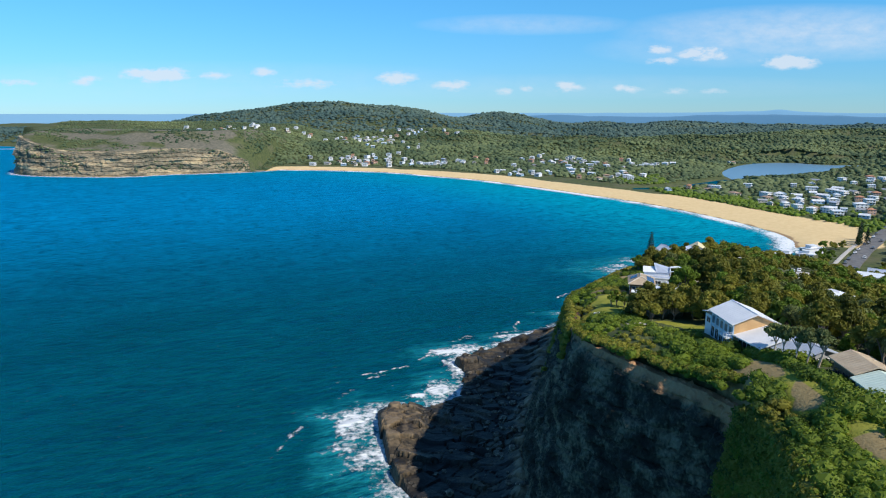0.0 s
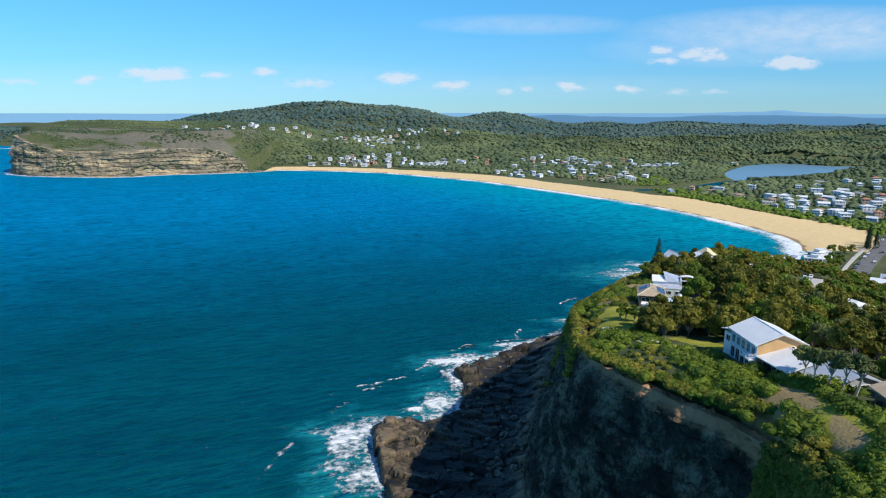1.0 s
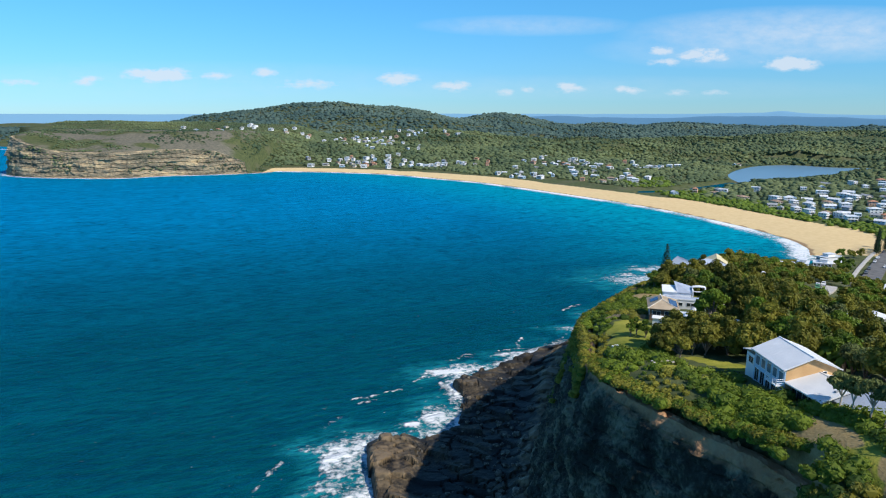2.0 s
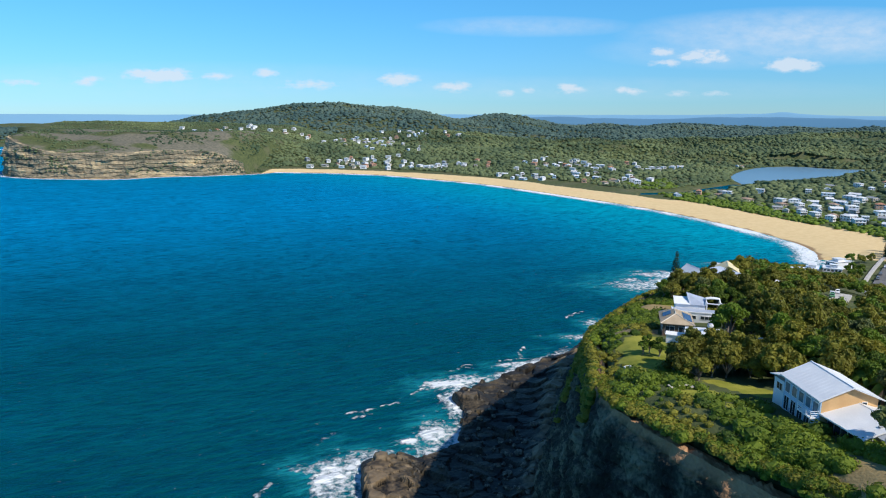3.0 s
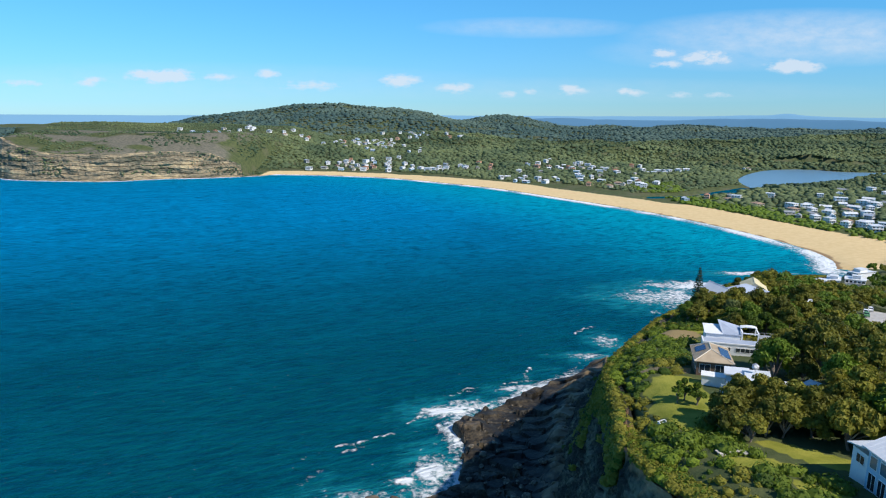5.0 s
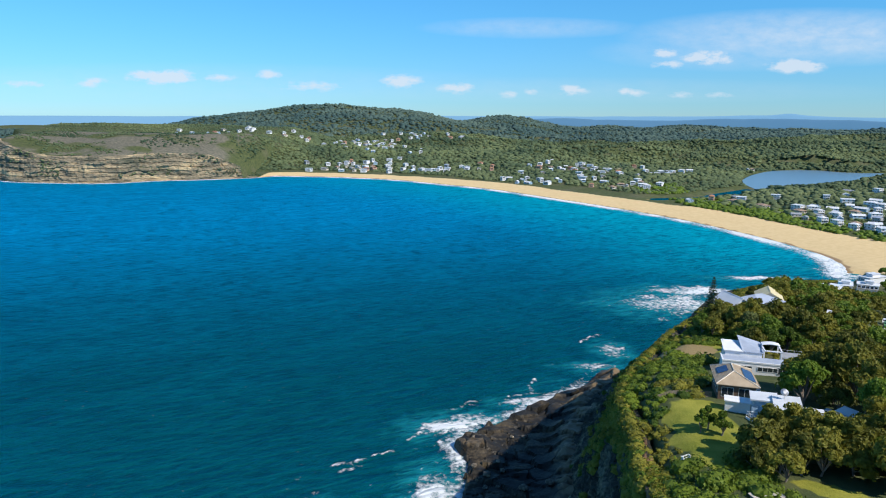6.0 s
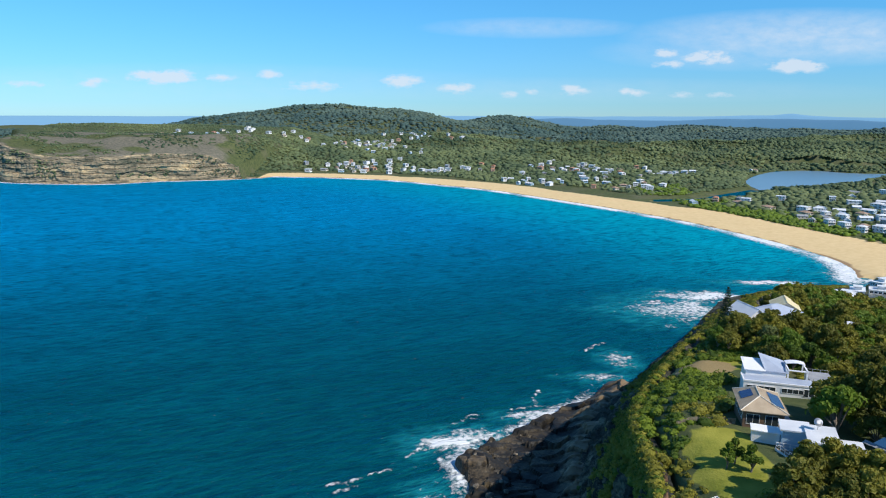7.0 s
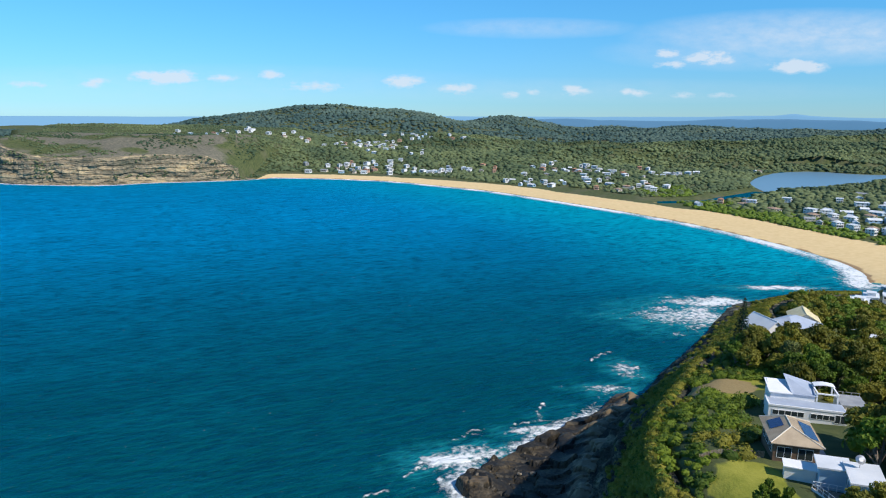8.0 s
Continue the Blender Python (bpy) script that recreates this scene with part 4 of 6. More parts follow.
for cx, cy, sx_, sy_, many, grp in TOWN:
    many = int(many * 1.2)
    for _ in range(many * 12):
        if many <= 0:
            break
        x, y = cx + rng_t.gauss(0, 0.6) * sx_, cy + rng_t.gauss(0, 0.6) * sy_
        d = float(inside(x, y, COAST))
        if d < (88 if y < 900 else 52) or float(inside(x, y, LAKE)) > -14 or float(inside(x, y, LAGOON)) > -14:
            continue
        if any((x - hx) ** 2 + (y - hy) ** 2 < 13.5 ** 2 for hx, hy, r in HOUSE_SITES):
            continue
        k = rng_t.choices(range(len(KINDS)), (6, 5, 1.8, 2.2, 3.4, 1.8, 1))[0]
        z = float(height(x, y))
        HOUSE_SITES.append((x, y, 6.5))
        homes[k, y > 950].append((x, y, z + 0.5 + (0.8 if y > 1000 else 0.2), rng_t.choice((-25, 10, 35, 70)) + rng_t.uniform(-12, 12)))
        many -= 1
for k, (label, a, b, st, wall, roof, shape, rise) in enumerate(KINDS):
    for far in (False, True):
        if homes[k, far]:
            group = "houses across the bay" if far else "houses of the beach town"
            put_copies(house_kind(label, a, b, st, wall, roof, shape, group, rise, seed=k, far=far), homes[k, far], 0.72 if far else 0.8)


def wood(name, label, n, box, seed, size, level, material, keep=None, view=0.78):
    x, y, rng = scatter(n, *box, seed)
    d = inside(x, y, COAST)
    ok = (np.abs(x) < view * (y + 60) + 40) & (d > 70) & (inside(x, y, LAKE) < -6) & (inside(x, y, LAGOON) < -15)
    ok &= clear_of_houses(x, y)
    if keep is not None:
        ok &= keep(x, y, d)
    x, y = x[ok], y[ok]
    r = size * rng.choice((0.55, 0.75, 0.9, 1.25), len(x)) * rng.uniform(0.8, 1.2, len(x)) * (0.6 + 0.9 * fbm(x / 45, y / 45, 2, 88)) * (1 - 0.5 * step(-300, -430, x) * step(2000, 1700, y))
    return tagged(new(name, clumps(name, x, y, height(x, y), r, r * rng.uniform(0.32, 0.62, len(x)), level, material, seed, 0.26)),
                  label, "woods", kind="stuff")


bare_head = lambda x, y, d: ~((x < -350) & (y < 1400) & (fbm(x / 60, y / 60, 2, 77) < 0.78 - 0.5 * step(1230, 1400, y) - 0.45 * step(-430, -350, x)))
wood("hill_woods", "dense eucalypt forest over the far hills, tinted with painted haze", 70000, (-2400, 2400, 1900, 3200), 101, 5.6, 1, M_FAR_WOODS)
wood("bay_woods", "dense green eucalypt woods behind the bay", 84000, (-1450, 1450, 1050, 1950), 102, 3.7, 1, M_WOODS, bare_head)
wood("shore_woods", "green trees and gardens among the houses behind the beach", 30000, (-300, 900, 480, 1150), 103, 3.4, 1, M_WOODS,
     lambda x, y, d: (d > 100) | (y > 1000))


x, y, rng = scatter(15000, 150, 420, 520, 960, 104)
d = inside(x, y, COAST)
ok = (d > 30) & (x > back_x(y) + 6 * (fbm(x / 14, y / 14, 2, 13) - 0.5)) & (x < back_x(y) + 62) & (inside(x, y, LAGOON) < -15) & clear_of_houses(x, y) & (fbm(x / 18, y / 18, 2, 15) > 0.27)
x, y = x[ok], y[ok]
r = rng.uniform(1.2, 2.8, len(x))
tagged(new("dune_scrub", clumps("dune_scrub", x, y, height(x, y), r, r * 0.6, 1, M_LEAF_GREEN, 105)), "low green dune scrub behind the sand", "scrub", kind="stuff")

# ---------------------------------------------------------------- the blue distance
# the ridges' blue haze is put in as a weak glow of their own
BACK = bpy.data.materials.new("distance with glowing haze")
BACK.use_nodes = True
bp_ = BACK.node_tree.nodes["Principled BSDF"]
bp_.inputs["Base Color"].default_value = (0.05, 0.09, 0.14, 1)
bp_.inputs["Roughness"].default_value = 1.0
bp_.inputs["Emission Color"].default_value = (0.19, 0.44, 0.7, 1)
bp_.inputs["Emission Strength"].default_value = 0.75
x, y, rng = scatter(5200, -730, -300, 985, 1330, 107)
d = inside(x, y, COAST)
ok = (d > 14) & (fbm(x / 40, y / 25, 3, 23) > 0.54)
x, y = x[ok], y[ok]
r = rng.uniform(1.0, 2.6, len(x))
tagged(new("heath_scrub", clumps("heath_scrub", x, y, height(x, y), r, r * 0.5, 1, M_WOODS, 108)), "low dark heath on the far headland", "scrub", kind="stuff")
pick = np.random.default_rng(5)
k = pick.integers(4, len(line) - 6, 900)
hgt = pick.choice([0.3, 0.48, 0.66, 0.8, 0.95], 900) + pick.normal(0, 0.04, 900)
bx_ = line[k, 0] + (line_top[k, 0] - line[k, 0]) * hgt ** 1.15
by_ = line[k, 1] + (line_top[k, 1] - line[k, 1]) * hgt ** 1.15
ok = fbm(bx_ / 35, hgt * 3, 3, 27) > 0.56
r = pick.uniform(0.8, 2.0, 900)
tagged(new("ledge_scrub", clumps("ledge_scrub", bx_[ok], by_[ok], (line[k, 2] + (line_top[k, 2] - line[k, 2]) * hgt)[ok], r[ok], r[ok] * 0.5, 1, M_WOODS, 109)),
       "green scrub on the ledges of the far cliffs", "scrub", kind="stuff")
az = np.linspace(-1.2, 1.2, 400)
crest = 92 + 16 * (fbm(az * 9, az * 0, 4, 5) - 0.4) + 12 * np.exp(-((az - 0.447) / 0.016) ** 2) + 8 * np.exp(-((az - 0.43) / 0.06) ** 2)
crest = np.where(az < -0.3, 80 + 6 * (fbm(az * 9, az * 0, 3, 6) - 0.5), crest)
px_, py_ = 4700 * np.sin(az), 4700 * np.cos(az)
rows = [np.stack([px_ * s, py_ * s, crest * k + (1 - k) * -3], -1) for s, k in ((0.985, 0.0), (0.99, 0.5), (0.998, 0.9), (1.0, 1.0), (1.02, 0.6))]
tagged(new("backdrop", mesh_of("backdrop", np.vstack(rows), grid_faces(400, 5), BACK, True)), "ridges along the horizon with blue haze painted as glow", "hills", kind="structure")

crest = 52 + 26 * (fbm(az * 14, az * 0 + 3, 4, 15) - 0.35) + 22 * step(-0.05, 0.2, az)
crest = np.where(az > 0.0, crest, 20)
rows = [np.stack([px_ * s * 0.9, py_ * s * 0.9, crest * k + (1 - k) * -3], -1) for s, k in ((0.985, 0.0), (0.99, 0.5), (0.998, 0.9), (1.0, 1.0), (1.02, 0.6))]
# the nearer ring glows a darker blue, for thinner haze
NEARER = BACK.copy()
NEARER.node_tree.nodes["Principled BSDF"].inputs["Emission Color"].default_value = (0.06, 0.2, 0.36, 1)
tagged(new("backdrop", mesh_of("backdrop", np.vstack(rows), grid_faces(400, 5), NEARER, True)), "wooded ridges before the horizon with blue haze painted as glow", "hills", kind="structure")
lake_pts = [(x, y, 0.35) for x, y in LAKE]
bm = bmesh.new()
bm.faces.new([bm.verts.new(p) for p in lake_pts])
bmesh.ops.triangulate(bm, faces=bm.faces)
bmesh.ops.recalc_face_normals(bm, faces=bm.faces)
me = bpy.data.meshes.new("lake")
bm.to_mesh(me)
bm.free()
me.materials.append(M_LAKE)
tagged(new("lake", me), "calm pale blue lagoon lake among the woods", "lake", kind="structure")

# ---------------------------------------------------------------- rock shelf at the cliff's foot
rng = np.random.default_rng(7)
qx, qy = np.arange(-34, 76, 0.55), np.arange(78, 312, 0.55)
X, Y = np.meshgrid(qx, qy)
warp_x, warp_y = X + 1.0 * (fbm(X / 5, Y / 5, 3, 91) - 0.5), Y + 1.0 * (fbm(X / 5, Y / 5, 3, 92) - 0.5)
seeds = rng.uniform((-36, 76), (78, 314), (1000, 2))
d1, d2, who = np.full(X.shape, 1e9), np.full(X.shape, 1e9), np.zeros(X.shape, int)
for k, (cx, cy) in enumerate(seeds):
    dd = np.hypot((warp_x - cx) * 0.75, (warp_y - cy) * 1.25)
    closer = dd < d1
    d2 = np.where(closer, d1, np.minimum(d2, dd))
    who = np.where(closer, k, who)
    d1 = np.where(closer, dd, d1)
lift = rng.uniform(0, 1, len(seeds)) ** 1.6
tilt = rng.normal(0, 0.035, (len(seeds), 2))
edge_in = inside(X, Y, SHELF)
top_z = 1.0 + 1.7 * lift[who] + tilt[who, 0] * (X - seeds[who, 0]) + tilt[who, 1] * (Y - seeds[who, 1])
top_z += 2.3 * step(11, 5, np.hypot((X + 18) / 1.0, (Y - 186) / 2.2)) * 1.0 + 1.6 * step(9, 4, np.hypot((X - 3) / 1.2, (Y - 243) / 1.0))
top_z += 1.5 * step(8, 4, np.hypot(X + 14, (Y - 160) / 1.2))
top_z += 3.5 * step(9, -1, np.maximum(0, -inside(X, Y, [(x, y) for x, y in NEAR_FOOT[4:]] + [(120, 0), (140, 400)]))) ** 2 * (0.4 + fbm(X / 7, Y / 7, 3, 33))
top_z -= 0.7 * step(0.5, 0.05, d2 - d1)
top_z += 0.35 * (fbm(X / 1.6, Y / 1.6, 3, 95) - 0.5)
Z = np.where(edge_in > 0, -2 + (top_z + 2) * step(0.0, 1.3 + 0.8 * lift[who], edge_in + 1.5 * (lift[who] - 0.4)), -2.0)
rock_shelf = tagged(new("rock_shelf", mesh_of("rock_shelf", np.stack([X, Y, Z], -1).reshape(-1, 3), grid_faces(len(qx), len(qy)), M_SHELF)),
                    "wet sandstone shelf broken into blocks along joints, shade in its colour", "rock shelf", kind="structure")


def shelf_z(x, y):
    i, j = int(np.clip(round((x + 34) / 0.55), 0, len(qx) - 1)), int(np.clip(round((y - 78) / 0.55), 0, len(qy) - 1))
    return float(Z[j, i])


def boulder_mesh(seed):
    v, f = ico(2)
    r = np.random.default_rng(seed)
    for _ in range(9):
        n = r.normal(size=3)
        n /= np.linalg.norm(n)
        h = r.uniform(0.55, 0.85)
        over = np.maximum(v @ n - h, 0)
        v = v - over[:, None] * n[None]
    return mesh_of("boulder", v * r.uniform(0.75, 1.15, 3), f, M_BOULDER)


M_BOULDER = mat("pale fallen sandstone", [(0.05, 0.043, 0.033), (0.12, 0.10, 0.075), (0.32, 0.27, 0.2)], rough=0.9, scale=0.8, fine=5, bump=0.6, per_piece=0.3)
shapes = [boulder_mesh(k) for k in range(5)]
rnd = random.Random(4)
for k in range(170):
    x, y = rnd.gauss(15, 5), rnd.gauss(190, 16)
    if k % 3 == 0:
        x, y = rnd.uniform(-8, 22), rnd.uniform(140, 260)
    if float(inside(x, y, SHELF)) < 2 or float(inside(x, y, NEAR_FOOT[4:] + [(120, 0), (140, 400)])) > 1:
        continue
    size = rnd.choice((0.35, 0.45, 0.6, 0.8, 1.1)) * rnd.uniform(0.8, 1.3)
    ob = new("boulder", shapes[k % 5])
    ob.matrix_basis = pose(x, y, shelf_z(x, y) + size * 0.35, 0, 0, rnd.uniform(0, 360)) @ Matrix.Diagonal((size, size, size * 0.8, 1))
    tagged(ob, "pale angular sandstone boulder fallen on the shelf", "boulder", "boulders at the cliff foot")


# ---------------------------------------------------------------- plants
def leaf_cards(centres, normals, sizes, rng, droop=0.0):
    """One small bent leaf spray (two triangles) at each centre, facing about its normal."""
    n = len(centres)
    nn = normals + 0.36 * rng.standard_normal((n, 3))
    nn /= np.linalg.norm(nn, axis=1, keepdims=True)
    a = np.cross(nn, rng.standard_normal((n, 3)))
    a /= np.linalg.norm(a, axis=1, keepdims=True)
    b = np.cross(nn, a)
    s = sizes[:, None]
    a, b = a * s, b * s * rng.uniform(0.45, 0.8, (n, 1))
    bend = nn * s * 0.25
    v = np.stack([centres - a - bend, centres - b * 0.9, centres + a - bend - np.array([0, 0, droop]) * s, centres + b * 0.9], 1)
    return v.reshape(-1, 3), np.arange(4 * n).reshape(n, 4)


def crown_cards(rng, radius, tall, lobes, per_lobe, card, base=0.35):
    """Cards over a cluster of lobes that make a broad, uneven crown; returns verts, quads, lobe centres and sizes."""
    cs, ns, ss, lc, lr = [], [], [], [], []
    for k in range(lobes):
        ang, rad = rng.uniform(0, 6.283), math.sqrt(rng.uniform(0, 1)) * radius * 0.72
        zz = tall * (base + (1 - base) * (1 - (rad / radius) ** 2) * rng.uniform(0.55, 1.0))
        r = radius * rng.uniform(0.26, 0.46)
        c = np.array([rad * math.cos(ang), rad * math.sin(ang), zz - r * 0.4])
        u = rng.standard_normal((per_lobe, 3))
        u /= np.linalg.norm(u, axis=1, keepdims=True)
        u[:, 2] = np.where(u[:, 2] < -0.35, -u[:, 2], u[:, 2])
        rr = r * rng.uniform(0.72, 1.1, (per_lobe, 1))
        cs.append(c + u * rr * np.array([1, 1, 0.8]))
        ns.append(u)
        ss.append(rng.uniform(0.6, 1.3, per_lobe) * card)
        lc.append(c)
        lr.append(r)
    v, f = leaf_cards(np.vstack(cs), np.vstack(ns), np.concatenate(ss), rng)
    return v, f, lc, lr


def with_cores(v, f, lc, lr, shrink=0.72):
    """Adds a rough inner mass to each lobe, so that a crown is not see-through."""
    iv, fi = ico(1)
    vs, fs = [v], [f]
    at = len(v)
    for c, r in zip(lc, lr):
        vs.append(iv * r * shrink * np.array([1, 1, 0.8]) + c)
        fs.append(np.concatenate([fi, fi[:, 2:]], 1) + at)
        at += len(iv)
    return np.vstack(vs), np.vstack(fs)


def quads_or_tris(name, v, f, material):
    """Mesh from quads, of which those that repeat a corner are triangles."""
    me = bpy.data.meshes.new(name)
    tri = f[:, 2] == f[:, 3]
    faces = [tuple(q[:3]) if t else tuple(q) for q, t in zip(f.tolist(), tri)]
    me.from_pydata(v.tolist(), [], faces)
    me.materials.append(material)
    return me


def tapered(bm, a, b, r0, r1, sides=6):
    """A tapered limb from a to b."""
    a, b = Vector(a), Vector(b)
    q = (b - a).to_track_quat("Z", "Y")
    ring = []
    for p, r in ((a, r0), (b, r1)):
        ring.append([bm.verts.new(p + q @ Vector((r * math.cos(6.2832 * k / sides), r * math.sin(6.2832 * k / sides), 0))) for k in range(sides)])
    for k in range(sides):
        bm.faces.new((ring[0][k], ring[0][(k + 1) % sides], ring[1][(k + 1) % sides], ring[1][k]))
    return bm


def broad_tree(label, seed, radius, tall, material, lobes=17, per_lobe=84, card=0.3, base=0.22, bark=None, group="trees on the headland"):
    rng = np.random.default_rng(seed)
    tr = thing("tree", label, "tree", (0, 0, 0), group=group)
    v, f, lc, lr = crown_cards(rng, radius, tall, lobes, per_lobe, card, base)
    v, f = with_cores(v, f, lc, lr)
    crown = new("crown", quads_or_tris("crown", v, f, material))
    crown.parent = tr
    bm = bmesh.new()
    fork = Vector((rng.normal(0, 0.25), rng.normal(0, 0.25), tall * base * 0.75))
    tapered(bm, (0, 0, -0.6), fork, 0.2, 0.14)
    for c in lc[:8]:
        mid = fork.lerp(Vector(c), 0.55) + Vector((0, 0, 0.25))
        tapered(bm, fork, mid, 0.11, 0.07, 5)
        tapered(bm, mid, c, 0.07, 0.03, 5)
    part("trunk", bm, bark or M_BARK, tr)
    return tr


def norfolk_pine(at, tall):
    """A tiered conifer with level whorls of branches."""
    rng = np.random.default_rng(3)
    tr = thing("pine_tree", "tall dark Norfolk pine with level tiers of branches", "pine tree", at, group="conifers")
    bm = bmesh.new()
    tapered(bm, (0, 0, -0.5), (0, 0, tall * 0.98), 0.26, 0.03, 8)
    cs, ns = [], []
    tiers = int(tall / 0.75)
    for k in range(2, tiers):
        z = tall * k / tiers
        reach = 2.5 * (1 - k / tiers) ** 0.8 + 0.15
        for j in range(6):
            ang = 6.283 * (j + 0.35 * k) / 6 + rng.normal(0, 0.1)
            tip = Vector((reach * math.cos(ang), reach * math.sin(ang), z + 0.18 * reach))
            tapered(bm, (0, 0, z), tip, 0.05, 0.015, 4)
            for m in range(max(6, int(reach * 16))):
                t = rng.uniform(0.15, 1.0)
                cs.append(np.array([tip.x * t, tip.y * t, z + 0.18 * reach * t]) + rng.normal(0, 0.13, 3))
                ns.append((0, 0, 1))
    part("trunk", bm, M_BARK, tr)
    v, f = leaf_cards(np.array(cs), np.array(ns, float), np.full(len(cs), 0.24), rng)
    crown = new("crown", quads_or_tris("crown", v, f, M_LEAF_PINE))
    crown.parent = tr
    return tr


def palm(at, tall, seed):
    rng = np.random.default_rng(seed)
    tr = thing("palm_tree", "green feather palm among the garden trees", "palm tree", at, group="palms")
    bm = bmesh.new()
    tapered(bm, (0, 0, -0.4), (0.1, 0.1, tall), 0.22, 0.15, 8)
    part("trunk", bm, M_BARK, tr)
    vs, fs = [], []
    for k in range(16):
        ang, up = 6.283 * k / 16 + rng.normal(0, 0.1), rng.uniform(0.2, 1.0)
        prev = None
        for j in range(7):
            t = j / 6
            r = 2.4 * t
            c = np.array([r * math.cos(ang), r * math.sin(ang), tall + 1.7 * up * t - 2.4 * t * t])
            w = 0.42 * math.sin(math.pi * min(0.98, 0.12 + t * 0.85))
            side = np.array([-math.sin(ang), math.cos(ang), 0]) * w
            vs += [c - side - (0, 0, 0.15 * w), c, c + side - (0, 0, 0.15 * w)]
            if prev is not None:
                fs += [(prev, prev + 1, prev + 4, prev + 3), (prev + 1, prev + 2, prev + 5, prev + 4)]
            prev = len(vs) - 3
    crown = new("crown", mesh_of("crown", np.array(vs), np.array(fs), M_LEAF_GREEN))
    crown.parent = tr
    return tr


NEAR_SITES = [(64, 186, 5.5), (58, 182, 5), (69, 198.5, 5.5), (47, 167, 4.5), (55.5, 120, 6.5), (58.3, 112.4, 5.3), (61.6, 106.5, 5.4), (60, 82, 5), (60, 90, 4.6), (60, 74, 4.6), (57, 192, 5), (63, 191, 5.5), (68, 189, 5), (62, 198, 6), (70, 196, 5.5), (74, 197, 4), (50.5, 172.5, 6.6), (51, 161, 4.6),
              (55, 158, 4.6), (48, 156, 3.5), (62, 160, 3), (85, 256, 5.5), (93, 258, 6.5), (100, 265, 5.5), (117, 204, 7), (112, 199, 5), (127, 210, 6), (110, 178, 5.5), (116, 170, 5.5), (110, 160, 5), (180, 284, 8), (198, 298, 9), (216, 321, 7), (113, 257, 3.5), (66, 104, 4), (57.5, 95, 3.5), (57, 184, 3.5), (62, 184, 4), (67, 184, 4.5), (71, 185, 4.5)]
KEEP_CLEAR = [((44, 140), (57, 128), 1.2), ((140, 262), (165, 292), 6), ((200, 330), (252, 402), 12), ((252, 402), (343, 515), 13), ((186, 384), (250, 438), 9), ((60, 205), (64, 214), 3), ((41, 152), (48, 152), 4), ((117, 205), (106, 186), 5), ((127, 210), (117, 194), 5), ((110, 179), (102, 166), 4.5), ((116, 171), (108, 159), 4), ((140, 264), (130, 246), 5)]


def clear_here(x, y, grow=0.0):
    if any((x - a) ** 2 + (y - b) ** 2 < (r + grow) ** 2 for a, b, r in NEAR_SITES):
        return False
    for (ax, ay), (bx, by), w in KEEP_CLEAR:
        t = min(1, max(0, ((x - ax) * (bx - ax) + (y - ay) * (by - ay)) / ((bx - ax) ** 2 + (by - ay) ** 2)))
        if math.hypot(x - ax - t * (bx - ax), y - ay - t * (by - ay)) < w + grow:
            return False
    return True


rnd = random.Random(21)
spots = []
cells = {}
for _ in range(60000):
    x, y = rnd.uniform(36, 300), rnd.uniform(72, 450)
    gap = 3.6 if y < 300 and x < 120 else 5.0
    if x > 0.78 * (y + 10) + 12:
        continue
    key = (int(x // 5), int(y // 5))
    if any((x - a) ** 2 + (y - b) ** 2 < gap * gap for i in (-1, 0, 1) for j in (-1, 0, 1) for a, b in cells.get((key[0] + i, key[1] + j), ())):
        continue
    cells.setdefault(key, []).append((x, y))
    spots.append((x, y))
xs, ys = np.array([p[0] for p in spots]), np.array([p[1] for p in spots])
rim = inside(xs, ys, TOP_PLAN)
grassy = np.maximum(ovals(xs, ys, LAWNS), ovals(xs, ys, DRY))
zs = height(xs, ys)
TREES = [
    broad_tree("dense olive-brown banksia tree on the headland", 1, 2.9, 6.2, M_LEAF_OLIVE),
    broad_tree("dense olive-brown banksia tree on the headland", 2, 3.3, 7.2, M_LEAF_OLIVE, lobes=18),
    broad_tree("rounded dark green coastal tree", 3, 2.8, 6.6, M_LEAF_GREEN),
    broad_tree("grey-green tea-tree with feathery crown", 4, 2.6, 5.6, M_LEAF_GREY, lobes=13),
    broad_tree("tall olive coastal tree with uneven crown", 5, 2.6, 8.2, M_LEAF_OLIVE, lobes=17, base=0.3),
    broad_tree("bright green garden tree", 6, 2.2, 4.8, M_LEAF_GREEN, lobes=11),
]
used = set()
far_cards = [[], []]
for x, y, z, r, g in zip(xs, ys, zs, rim, grassy):
    south = y < 128
    if x > 215 and y < 300:
        continue
    if r < (9 if y < 205 else 5) + 4 * rnd.random() or g > 0.15 or not clear_here(x, y, 1.8):
        continue
    if south and x < 66:
        continue
    if x < 68 and 197 < y < 224 or x < 46 and 172 < y < 200 or x < 58 and 184 < y < 200:
        continue
    if y < 150 and 30 < x < 47 or x < 64 and 136 < y < 153:
        continue
    kind = rnd.choices(range(6), (4, 3, 4, 3, 2.5, 2))[0]
    grow = rnd.uniform(0.75, 1.2) * (0.85 if r < 16 else 1.0)
    if y < 262 and x < 100 or (y < 300 and x < 118 and rnd.random() < 0.5):
        grow *= 1.22
        m = pose(x, y, z - 0.5, 0, 0, rnd.uniform(0, 360)) @ Matrix.Diagonal((grow, grow, grow * rnd.uniform(0.9, 1.15), 1))
        if kind not in used:
            TREES[kind].matrix_basis = m
            used.add(kind)
        else:
            ob = copy_thing(TREES[kind], m)
            ob.matrix_basis = m
    else:
        far_cards[0 if kind in (0, 1, 4) else 1].append((x, y, z, grow))
GROVE = [(39, 138), (47, 139), (58, 140), (66, 146), (64, 152.5), (56, 152), (50, 150), (46, 147.5), (42, 145)]
grove = []
